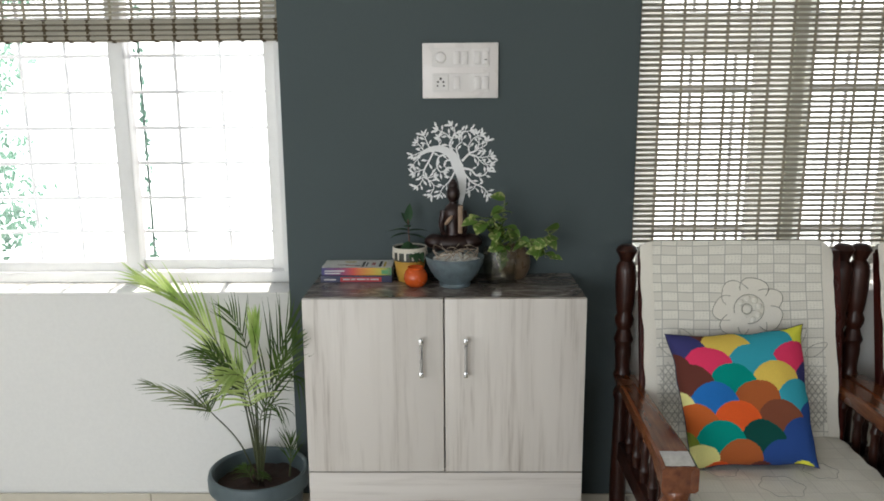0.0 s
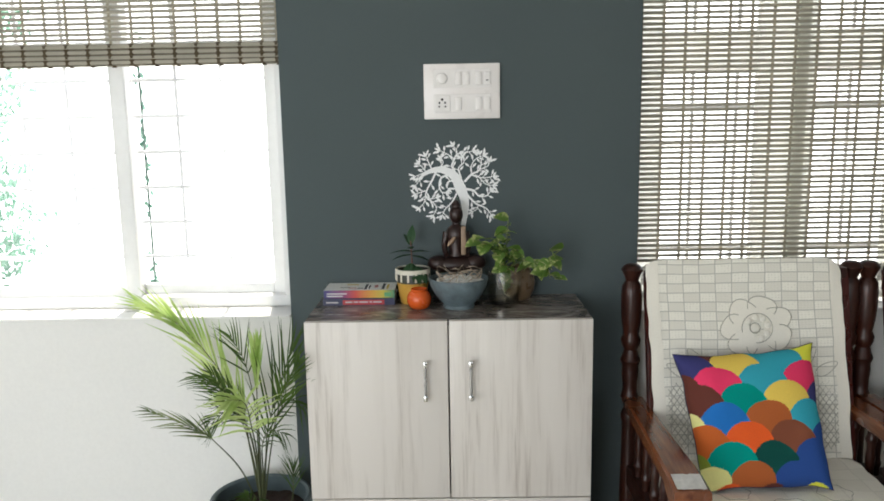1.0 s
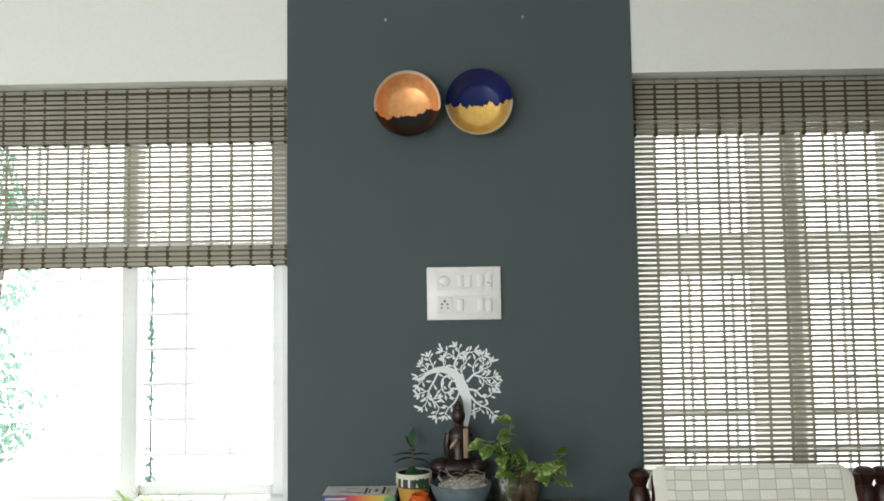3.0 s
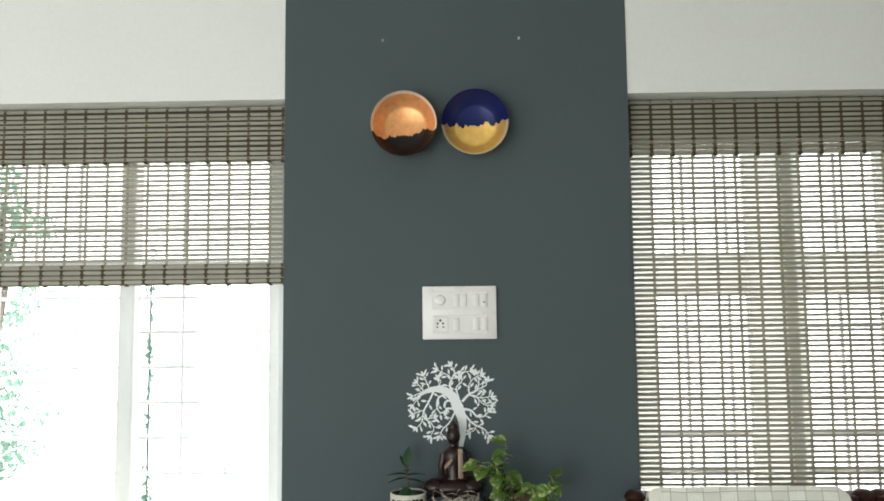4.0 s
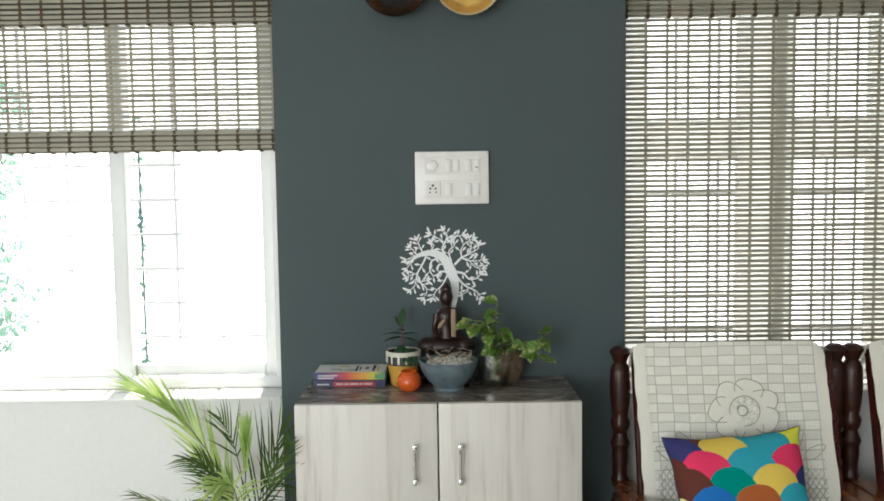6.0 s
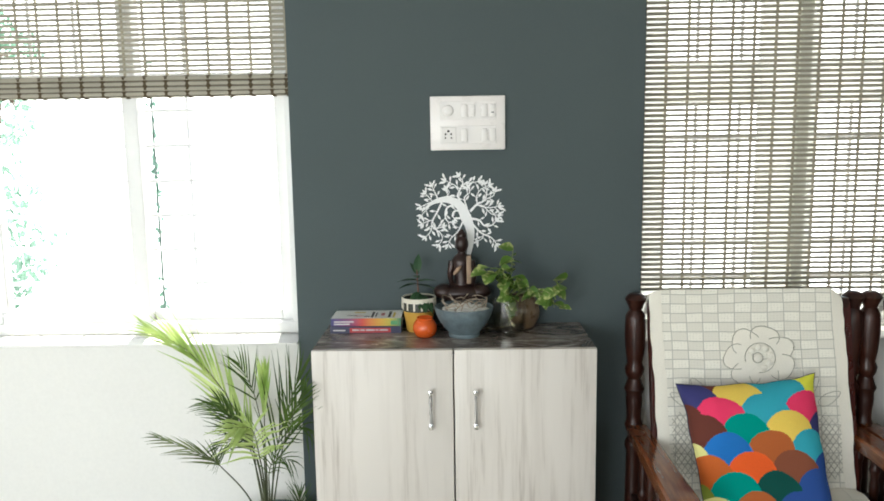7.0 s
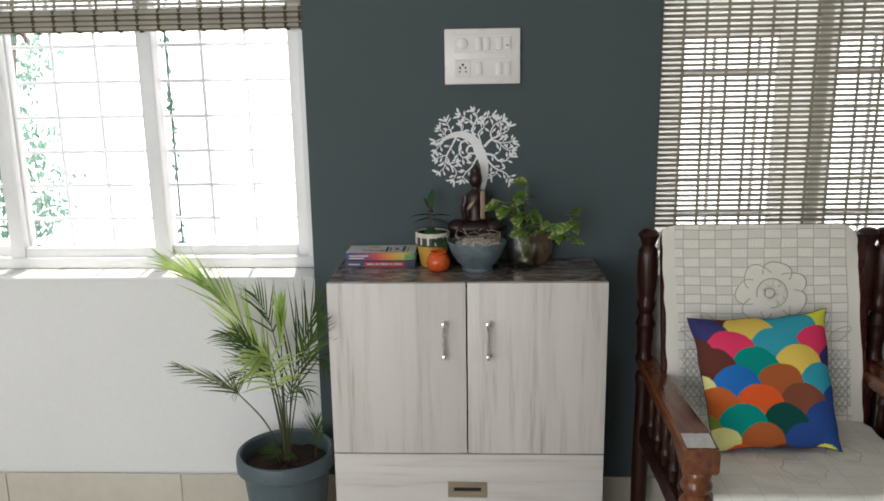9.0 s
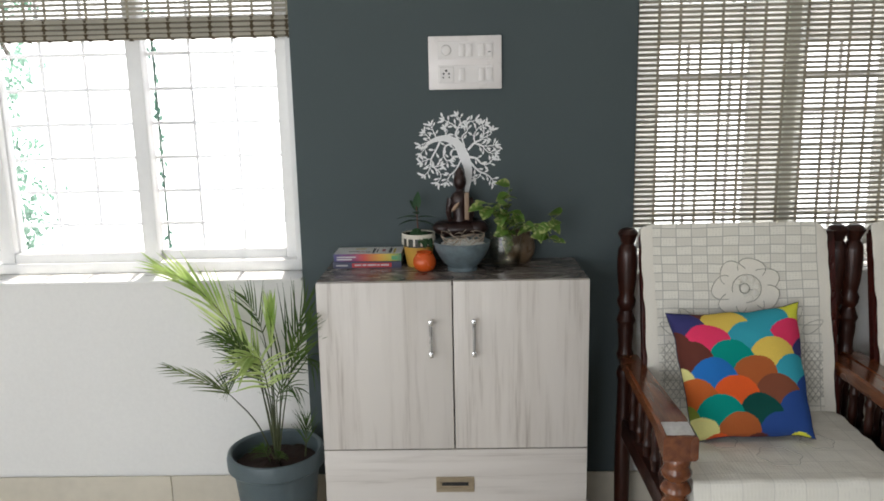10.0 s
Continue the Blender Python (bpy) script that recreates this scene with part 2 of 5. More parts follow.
TOP = smoky("smoky_marbled_laminate")
EDGE_BAND = plain("dark_edge_band", (0.06, 0.05, 0.045), 0.5)
CHROME = plain("chrome", (0.75, 0.75, 0.75), 0.12, 1.0, vary=0.04, bump=0.0)
SATIN = plain("satin_grey_grip", (0.42, 0.41, 0.40), 0.3, 0.6, vary=0.05)
BRASS = plain("satin_champagne_metal", (0.46, 0.38, 0.27), 0.35, 0.7, vary=0.08)
BLACK = plain("black_recess", (0.012, 0.011, 0.010), 0.6)
PLATE = plain("white_switch_plastic", (0.80, 0.76, 0.74), 0.3, vary=0.02, bump=0.01)
KEY_WHITE = plain("white_switch_key", (0.80, 0.77, 0.75), 0.25, vary=0.02, bump=0.01)
DECAL = plain("white_vinyl", (0.80, 0.80, 0.80), 0.5, vary=0.04, scale=60, bump=0.03)
# one teak in two tones: darkened as if in shade, arm parts as lit
WOOD_SHADED = varnished("varnished_teak_shaded", (0.044, 0.011, 0.0055), (0.014, 0.004, 0.0025), 0.27)
WOOD_LIT = varnished("varnished_teak_lit", (0.24, 0.078, 0.028), (0.10, 0.028, 0.011), 0.16, 1, 0.4)
# pale gloss that paints the window's reflection on the arm's front end
ARM_GLINT = plain("pale_window_glint", (0.62, 0.60, 0.56), 0.16, vary=0.2, scale=70, bump=0.25, coat=0.8)
WOOD_RED = varnished("red_stained_teak", (0.075, 0.011, 0.007), (0.030, 0.006, 0.004), 0.25)
CLOTH_BACK = crochet("crochet_upright", "X", "Z")
CLOTH_SEAT = crochet("crochet_level", "X", "Y", (0.075, 0.06), 0.35)
CLOTH_PLAIN = plain("cream_cotton", (0.80, 0.76, 0.67), 0.95, vary=0.06, scale=350, bump=0.3)
THREAD = plain("grey_thread", (0.42, 0.40, 0.34), 0.95, vary=0.1, scale=300)
SEAT_FOAM = plain("cream_seat_cover", (0.62, 0.60, 0.54), 0.95, vary=0.08, scale=200, bump=0.2)
POT = plain("grey_green_plastic", (0.085, 0.115, 0.125), 0.45, vary=0.10, scale=50, bump=0.05)
SOIL = plain("red_brown_soil", (0.030, 0.014, 0.010), 0.95, vary=0.5, scale=90, bump=1.0)
# leaf tones carry light: darkened for shade, young fronds paled further as sunlit
PALM = leafy("shaded_palm_leaf", (0.032, 0.066, 0.017), (0.12, 0.20, 0.042), 0.30)
PALM_YOUNG_LIT = leafy("young_sunlit_palm_leaf", (0.24, 0.42, 0.06), (0.68, 0.80, 0.32), 0.45, fade=0.12, rough=0.36, shine=0.9)
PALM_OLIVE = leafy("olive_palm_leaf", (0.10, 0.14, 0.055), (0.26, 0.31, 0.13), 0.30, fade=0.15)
STEM = plain("palm_stem", (0.065, 0.075, 0.03), 0.5, vary=0.25, scale=60)
POTHOS = leafy("pothos_leaf", (0.10, 0.21, 0.04), (0.22, 0.34, 0.07), 0.3, (0.60, 0.62, 0.26))
DARK_LEAF = leafy("dark_leaf", (0.030, 0.075, 0.035), (0.06, 0.13, 0.055), 0.25)
VINE = plain("green_vine", (0.14, 0.18, 0.06), 0.5)
TWIG = plain("red_stem", (0.12, 0.045, 0.03), 0.6)
GREY_CLAY = plain("blue_grey_glaze", (0.105, 0.140, 0.155), 0.55, vary=0.35, scale=60, bump=0.2, big=12.0)
ORANGE = plain("orange_glaze", (0.62, 0.095, 0.014), 0.25, vary=0.1, scale=40, bump=0.04)
YELLOW = plain("yellow_glaze", (0.58, 0.33, 0.06), 0.35, vary=0.15, scale=40, bump=0.05)
CREAM_RIM = plain("cream_glaze", (0.66, 0.62, 0.52), 0.4, vary=0.1)
PEBBLE = plain("white_gravel", (0.66, 0.65, 0.62), 0.8, vary=0.12, scale=80, bump=0.4)
ROOT = plain("pale_dried_root", (0.42, 0.34, 0.26), 0.8, vary=0.2, scale=90)
BRONZE = plain("dark_bronze", (0.026, 0.011, 0.009), 0.33, 0.15, vary=0.5, scale=35, bump=0.25)
ROBE = plain("beige_robe_paint", (0.30, 0.20, 0.13), 0.5, vary=0.2, scale=50, bump=0.1)
GLASS = clear("jar_glass", (0.97, 0.97, 0.95), 0.10)
WATER = clear("jar_water", (0.88, 0.86, 0.78), 0.03)
PAPER = plain("book_pages", (0.68, 0.64, 0.56), 0.9, vary=0.06, scale=200)
INK = plain("dark_ink", (0.03, 0.03, 0.04), 0.6)
COVER_WHITE = plain("white_book_cover", (0.82, 0.81, 0.79), 0.35, vary=0.04)
RED_COVER = plain("red_book_cover", (0.42, 0.03, 0.035), 0.35)
NAVY_COVER = plain("navy_book_cover", (0.025, 0.028, 0.075), 0.35)
GOLD_INK = plain("yellow_ink", (0.62, 0.45, 0.05), 0.5)
GREEN_INK = plain("green_ink", (0.08, 0.28, 0.12), 0.5)
WHITE_INK = plain("white_ink", (0.52, 0.50, 0.50), 0.5)


def rainbow_spine():
    m, nt, p = nodes_of("rainbow_spine")
    tc = nt.nodes.new("ShaderNodeTexCoord")
    sep = nt.nodes.new("ShaderNodeSeparateXYZ")
    link(nt, tc.outputs["Object"], sep.inputs[0])
    cr = nt.nodes.new("ShaderNodeValToRGB")
    stops = ((0.0, (0.03, 0.03, 0.16)), (0.28, (0.20, 0.03, 0.12)), (0.45, (0.55, 0.05, 0.03)), (0.68, (0.62, 0.30, 0.03)),
             (0.85, (0.50, 0.42, 0.05)), (1.0, (0.05, 0.20, 0.10)))
    while len(cr.color_ramp.elements) < len(stops):
        cr.color_ramp.elements.new(0.5)
    for e, (at, c) in zip(cr.color_ramp.elements, stops):
        e.position, e.color = at, (*c, 1)
    link(nt, ramp(nt, sep.outputs["X"], -0.1, 0.1), cr.inputs[0])
    link(nt, cr.outputs[0], p.inputs["Base Color"])
    p.inputs["Roughness"].default_value = 0.35
    return m


RAINBOW = rainbow_spine()
COPPER_BLACK = torn_halves("copper_over_black", (0.88, 0.42, 0.17), (0.006, 0.005, 0.006), (-0.024, 0.12), 0.085, 0.42, 0.0, 26.0)
NAVY_GOLD = torn_halves("navy_over_gold", (0.006, 0.014, 0.11), (0.94, 0.60, 0.17), (0.000, 0.06), 0.075, 0.1, 0.6, 44.0)


# ---- building helpers ----
def thing(name, at, label, category, group="", kind=""):
    ob = new(name)
    ob.empty_display_size = 0.05
    ob.location = at
    return tagged(ob, label, category, group, kind)


def origin(ob):
    o = Vector((0, 0, 0))
    while ob:
        o = o + ob.location
        ob = ob.parent
    return o


def finish(me, smooth):
    if smooth:
        me.polygons.foreach_set("use_smooth", [True] * len(me.polygons))
        me.set_sharp_from_angle(angle=radians(smooth))


def part(name, bm, material, parent, label="", smooth=35, kind=""):
    """Links a bmesh, built in world places, as one mesh under a thing or a part."""
    me = bpy.data.meshes.new(name)
    if parent:
        bmesh.ops.translate(bm, verts=bm.verts, vec=-origin(parent))
    bm.to_mesh(me)
    bm.free()
    for m in material if isinstance(material, (list, tuple)) else (material,):
        me.materials.append(m)
    finish(me, smooth)
    ob = new(name, me)
    ob.parent = parent
    return tagged(ob, label, kind=kind)


def piece(name, me, parent, at, turn=None):
    """One more object on a mesh that alike pieces share; at is a world place."""
    ob = new(name, me)
    ob.parent = parent
    ob.matrix_basis = Matrix.Translation(Vector(at) - origin(parent)) @ (turn or Matrix())
    return ob


def shared(name, bm, material, smooth=35):
    me = bpy.data.meshes.new(name)
    bm.to_mesh(me)
    bm.free()
    me.materials.append(material)
    finish(me, smooth)
    return me


def structure(name, bm, material, label, category, smooth=35):
    ob = part(name, bm, material, None, smooth=smooth)
    return tagged(ob, label, category, kind="structure")


def box(lo, hi, bm=None, bevel=0.0, seg=2):
    bm = bm or bmesh.new()
    made = bmesh.ops.create_cube(bm, size=1.0)["verts"]
    size = [b - a for a, b in zip(lo, hi)]
    mid = [(a + b) / 2 for a, b in zip(lo, hi)]
    bmesh.ops.transform(bm, verts=made, matrix=Matrix.Translation(mid) @ Matrix.Diagonal((*size, 1)))
    if bevel:
        edges = list({e for v in made for e in v.link_edges})
        bmesh.ops.bevel(bm, geom=edges, offset=bevel, segments=seg, affect="EDGES", profile=0.5)
    return bm


def lathe(profile, centre, bm=None, n=32, mat=0):
    """Turns (radius, height) pairs round an upright axis."""
    bm = bm or bmesh.new()
    cx, cy, cz = centre
    rings = []
    for r, h in profile:
        if r < 1e-5:
            rings.append([bm.verts.new((cx, cy, cz + h))])
        else:
            rings.append([bm.verts.new((cx + r * math.cos(2 * math.pi * i / n), cy + r * math.sin(2 * math.pi * i / n), cz + h)) for i in range(n)])
    for a, b in zip(rings, rings[1:]):
        for i in range(n):
            j = (i + 1) % n
            if len(a) == 1 and len(b) == 1:
                continue
            if len(a) == 1:
                f = bm.faces.new((a[0], b[j], b[i]))
            elif len(b) == 1:
                f = bm.faces.new((a[i], a[j], b[0]))
            else:
                f = bm.faces.new((a[i], a[j], b[j], b[i]))
            f.material_index = mat
    return bm


def bez(points, n):
    """n points along a smooth curve through the given ones (Catmull-Rom)."""
    p = [Vector(q) for q in points]
    p = [2 * p[0] - p[1]] + p + [2 * p[-1] - p[-2]]
    out = []
    for k in range(n):
        s = k / (n - 1) * (len(p) - 3)
        i = min(int(s), len(p) - 4)
        t = s - i
        a, b, c, d = p[i:i + 4]
        out.append(0.5 * ((2 * b) + (c - a) * t + (2 * a - 5 * b + 4 * c - d) * t * t + (3 * b - a - 3 * c + d) * t ** 3))
    return out


def tube(points, radii, bm=None, sides=6):
    """A round rod along points; radii: one value or one for each point."""
    bm = bm or bmesh.new()
    if not isinstance(radii, (list, tuple)):
        radii = [radii] * len(points)
    rings, up = [], Vector((0.3, 0.2, 0.93))
    for i, p in enumerate(points):
        d = (points[min(i + 1, len(points) - 1)] - points[max(i - 1, 0)]).normalized()
        a = d.cross(up)
        if a.length < 1e-3:
            a = d.cross(Vector((1, 0, 0)))
        a.normalize()
        b = d.cross(a)
        rings.append([bm.verts.new(p + radii[i] * (a * math.cos(2 * math.pi * k / sides) + b * math.sin(2 * math.pi * k / sides))) for k in range(sides)])
    for a, b in zip(rings, rings[1:]):
        for k in range(sides):
            bm.faces.new((a[k], a[(k + 1) % sides], b[(k + 1) % sides], b[k]))
    bm.faces.new(rings[0][::-1])
    bm.faces.new(rings[-1])
    return bm


def ball(centre, radii, bm=None, turn=None, seg=20, mat=0):
    bm = bm or bmesh.new()
    made = bmesh.ops.create_uvsphere(bm, u_segments=seg, v_segments=seg // 2 + 2, radius=1.0)["verts"]
    bmesh.ops.transform(bm, verts=made, matrix=Matrix.Translation(centre) @ (turn or Matrix()) @ Matrix.Diagonal((*radii, 1)))
    for f in {f for v in made for f in v.link_faces}:
        f.material_index = mat
    return bm


# ---- the large structure ----
COL_L, COL_R = -0.418, 0.628
ROOM_L, ROOM_R, ROOM_B, ROOM_H, THICK = -2.7, 3.3, -4.7, 2.95, 0.23
SILL_Z, LINTEL = 0.778, 2.101
W1_L, W2_R = -1.86, 2.05

bm = box((COL_L, 0.0, 0.0), (COL_R, THICK, ROOM_H))
structure("wall_pillar", bm, TEAL_WALL, "slate teal painted wall pillar between two windows", "wall")
bm = box((ROOM_L, 0.004, 0.0), (COL_L, THICK, SILL_Z))
box((ROOM_L, 0.004, SILL_Z), (W1_L, THICK, LINTEL), bm)
box((ROOM_L, 0.004, LINTEL), (COL_L, THICK, ROOM_H), bm)
structure("wall_north_1", bm, WHITE_WALL, "plain white painted wall round the half-open window", "wall")
bm = box((COL_R, 0.004, 0.0), (ROOM_R, THICK, SILL_Z))
box((W2_R, 0.004, SILL_Z), (ROOM_R, THICK, LINTEL), bm)
box((COL_R, 0.004, LINTEL), (ROOM_R, THICK, ROOM_H), bm)
structure("wall_north_2", bm, WHITE_WALL, "plain white painted wall behind the wooden chairs", "wall")
bm = box((ROOM_L - THICK, ROOM_B - THICK, 0.0), (ROOM_L, -3.25, ROOM_H))
box((ROOM_L - THICK, -1.95, 0.0), (ROOM_L, THICK, ROOM_H), bm)
box((ROOM_L - THICK, -3.25, 0.0), (ROOM_L, -1.95, 0.35), bm)
box((ROOM_L - THICK, -3.25, 2.1), (ROOM_L, -1.95, ROOM_H), bm)
structure("wall_west", bm, WHITE_WALL, "plain white painted side wall", "wall")
bm = box((ROOM_R, ROOM_B - THICK, 0.0), (ROOM_R + THICK, THICK, ROOM_H))
structure("wall_east", bm, LOW_BOUNCE_WALL, "unseen side wall, grey to cut bounced light", "wall")
bm = box((ROOM_L, ROOM_B - THICK, 0.0), (-2.45, ROOM_B, ROOM_H))
box((-0.65, ROOM_B - THICK, 0.0), (0.85, ROOM_B, ROOM_H), bm)
box((2.25, ROOM_B - THICK, 0.0), (ROOM_R, ROOM_B, ROOM_H), bm)
box((-2.45, ROOM_B - THICK, 2.15), (-0.65, ROOM_B, ROOM_H), bm)
box((0.85, ROOM_B - THICK, 2.1), (2.25, ROOM_B, ROOM_H), bm)
box((0.85, ROOM_B - THICK, 0.0), (2.25, ROOM_B, 0.8), bm)
structure("wall_south", bm, LOW_BOUNCE_WALL, "unseen wall with two openings, grey to cut bounced light", "wall")
bm = box((ROOM_L - THICK, ROOM_B - THICK, ROOM_H), (ROOM_R + THICK, THICK, ROOM_H + 0.15))
structure("ceiling", bm, CEILING, "plain white painted ceiling", "ceiling")
floor = structure("floor", box((ROOM_L, ROOM_B, -0.15), (ROOM_R, THICK, -0.004)), GROUT, "floor of large cream polished tiles", "floor")


def window(name, left, right, meets, label):
    """A sliding window: outer frame, sashes in two tracks, panes and a stone sill."""
    w = thing(name, (left, 0.13, SILL_Z), label, "window", kind="structure")
    y0, y1, z0, z1 = 0.107, 0.20, SILL_Z + 0.008, LINTEL
    bm = box((left, y0, z0), (right, y1, z0 + 0.036), bevel=0.003)
    box((left, y0, z1 - 0.045), (right, y1, z1), bm, 0.003)
    box((left, y0, z0 + 0.036), (left + 0.035, y1, z1 - 0.045), bm, 0.003)
    box((right - 0.035, y0, z0 + 0.036), (right, y1, z1 - 0.045), bm, 0.003)
    part("window_frame", bm, UPVC, w)
    cuts = [left + 0.035, *meets, right - 0.035]
    for i in range(len(cuts) - 1):
        a, b = max(cuts[i] - 0.026, left + 0.030), min(cuts[i + 1] + 0.026, right - 0.030)
        ya = 0.114 if i % 2 else 0.152
        s, lo, hi = 0.048, z0 + 0.030, z1 - 0.040
        bm = box((a, ya, lo), (a + s, ya + 0.034, hi), bevel=0.004)
        box((b - s, ya, lo), (b, ya + 0.034, hi), bm, 0.004)
        box((a + s, ya + 0.002, lo), (b - s, ya + 0.032, lo + s * 0.8), bm, 0.004)
        box((a + s, ya + 0.002, hi - s), (b - s, ya + 0.032, hi), bm, 0.004)
        sash = part("sash", bm, UPVC, w)
        pane = part("pane", box((a + s - 0.004, ya + 0.014, lo + s * 0.8 - 0.004), (b - s + 0.004, ya + 0.019, hi - s + 0.004)), PANE, sash, smooth=0)
        pane.visible_shadow = False
    return w


def sill(left, right):
    bm = box((left, -0.020, SILL_Z + 0.001), (right, 0.107, SILL_Z + 0.008), bevel=0.003)
    return structure("window_sill", bm, SILL, "white stone window sill", "sill")


window("window_1", W1_L, COL_L - 0.004, (-1.430, -0.946), "white sliding window with a grille outside")


def transom_window(name, left, right, posts, leaves, label):
    """A casement window: posts toned as if shaded, and pale translucent leaves with a fixed light over a broad transom.
    """
    w = thing(name, (left, 0.13, SILL_Z), label, "window", kind="structure")
    z0, z1 = SILL_Z + 0.008, LINTEL
    bm = box((left, 0.150, z0), (right, 0.205, z0 + 0.020), bevel=0.003)
    box((left, 0.150, z1 - 0.020), (right, 0.205, z1), bm, 0.003)
    part("window_frame", bm, UPVC, w)
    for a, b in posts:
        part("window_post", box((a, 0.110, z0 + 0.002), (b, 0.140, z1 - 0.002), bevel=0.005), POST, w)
    lo, hi, t0, t1, top = z0 + 0.022, z1 - 0.022, 1.490, 1.616, 1.985
    for a, b, c, d in leaves:
        bm = box((a, 0.155, lo), (b, 0.185, hi), bevel=0.004)
        box((c, 0.155, lo), (d, 0.185, hi), bm, 0.004)
        for za, zb in ((lo, lo + 0.050), (t0, t1), (top, hi)):
            box((b, 0.157, za), (c, 0.183, zb), bm, 0.003)
        leaf = part("sash", bm, MILKY, w, "pale plastic sash with the daylight behind it")
        for za, zb in ((lo + 0.046, t0 + 0.004), (t1 - 0.004, top + 0.004)):
            pane = part("pane", box((b - 0.004, 0.168, za), (c + 0.004, 0.172, zb)), PANE, leaf, smooth=0)
            pane.visible_shadow = False
    return w


transom_window("window_2", COL_R + 0.004, W2_R, ((1.121, 1.158), (1.592, 1.630)),
               ((COL_R + 0.006, 0.734, 1.023, 1.128), (1.160, 1.200, 1.442, 1.598), (1.628, 1.665, 1.930, W2_R - 0.006)),
               "white window with a transom behind a lowered blind")
sill(W1_L, COL_L - 0.002)
sill(COL_R + 0.002, W2_R)


def grille(left, right, places):
    g = thing("window_grille", (left, 0.215, SILL_Z), "white square-barred iron window grille outside the glass", "window grille")
    up = shared("upright_bar", box((-0.005, -0.004, 0), (0.005, 0.004, LINTEL - SILL_Z), bevel=0.001, seg=1), GRILLE)
    flat = shared("cross_bar", box((0, -0.004, -0.006), (right - left, 0.004, 0.006), bevel=0.001, seg=1), GRILLE)
    for x in places:
        piece("upright_bar", up, g, (x, 0.215, SILL_Z))
    z = 0.937
    while z < LINTEL - 0.03:
        piece("cross_bar", flat, g, (left, 0.207, z))
        z += 0.113
    return g


grille(W1_L, COL_L, [c - 0.145 * k for c in (-0.507, -1.003, -1.50) for k in range(3)])
grille(COL_R, W2_R, (0.842, 0.981, 1.195, 1.335, 1.475, 1.70, 1.84))

# ---- outside ----
bm = box((-60, THICK + 0.02, -0.75), (60, 70, -0.6))
structure("ground", bm, plain("dry_ground", (0.36, 0.33, 0.27), 0.95, vary=0.25, scale=6, bump=0.5, big=0.6), "dry pale ground outside the windows", "ground")
# glowing sheet: emission stands in for overexposed daylight outside
m, nt, p = nodes_of("backdrop_glow")
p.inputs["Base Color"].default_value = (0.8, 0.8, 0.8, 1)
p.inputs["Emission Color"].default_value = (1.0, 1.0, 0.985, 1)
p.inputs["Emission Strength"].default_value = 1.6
structure("backdrop", box((-22, 6.0, -0.75), (22, 6.2, 5.0)), m, "glowing white sheet for the overexposed outdoors", "backdrop")

def garden_tree(x, y, seed):
    rng = random.Random(seed)
    t = thing("tree", (x, y, -0.6), "green leafy garden tree seen through the window", "tree")
    top = Vector((x + 0.15, y, 1.9))
    bm = tube(bez([(x, y, -0.6), (x + 0.05, y, 0.7), top], 10), [0.07 - 0.004 * i for i in range(10)], sides=8)
    for _ in range(7):
        a = rng.uniform(0, 6.28)
        e = top + Vector((math.cos(a) * 0.12, math.sin(a) * 0.3, rng.uniform(-0.2, 0.8)))
        tube(bez([top - Vector((0, 0, rng.uniform(0.2, 1.2))), (top + e) / 2 + Vector((0, 0, 0.1)), e], 6), [0.025 - 0.003 * i for i in range(6)], bm, 5)
    part("trunk", bm, plain("tree_bark", (0.12, 0.09, 0.06), 0.9, vary=0.3, bump=0.6), t)
    bm = bmesh.new()
    clumps = [top + Vector((rng.gauss(0, 0.05), rng.gauss(0, 0.3), rng.uniform(-1.8, 1.1))) for _ in range(62)]
    for c in clumps:
        for _ in range(28):
            q = c + Vector((rng.gauss(0, 0.08), rng.gauss(0, 0.11), rng.gauss(0, 0.09)))
            r = Euler((rng.uniform(0, 6), rng.uniform(0, 6), rng.uniform(0, 6))).to_matrix()
            s = rng.uniform(0.03, 0.055)
            bm.faces.new([bm.verts.new(q + r @ Vector(k)) for k in ((-s, 0, 0), (0, -s * 0.45, 0.006), (s, 0, 0), (0, s * 0.45, 0.006))])
    part("crown", bm, leafy("garden_leaf", (0.10, 0.27, 0.18), (0.26, 0.46, 0.34), 0.65), t, smooth=0)
    return t


garden_tree(-4.24, 4.6, 4)
post = thing("garden_post", (-3.74, 4.0, -0.6), "thin pinkish painted post standing in the garden", "post")
part("shaft", tube([Vector((-3.74, 4.0, -0.6 + 0.2 * i)) for i in range(13)], 0.032, sides=10), plain("pink_paint", (0.60, 0.38, 0.37), 0.7), post)
part("cap", ball((-3.74, 4.0, 1.82), (0.026, 0.026, 0.02)), plain("pale_cap", (0.5, 0.45, 0.42), 0.7), post)
post = thing("creeper_pole", (-1.124, 0.75, -0.6), "slim dark pole with green creeper outside the window", "pole")
part("shaft", tube([Vector((-1.124, 0.75, -0.6 + 0.2 * i)) for i in range(12)], 0.0045, sides=8), plain("dark_pole", (0.08, 0.13, 0.11), 0.7), post)
rng = random.Random(21)
bm = bmesh.new()
for _ in range(110):
    z = rng.choice((rng.uniform(1.28, 1.72), rng.uniform(1.0, 1.3), rng.uniform(0.66, 0.86)))
    q = Vector((-1.124 + rng.gauss(0, 0.006), 0.75 + rng.gauss(0, 0.012), z))
    r = Euler((rng.uniform(0, 6), rng.uniform(0, 6), rng.uniform(0, 6))).to_matrix()
    bm.faces.new([bm.verts.new(q + r @ Vector(k)) for k in ((-0.016, 0, 0), (0, -0.008, 0.002), (0.016, 0, 0), (0, 0.008, 0.002))])
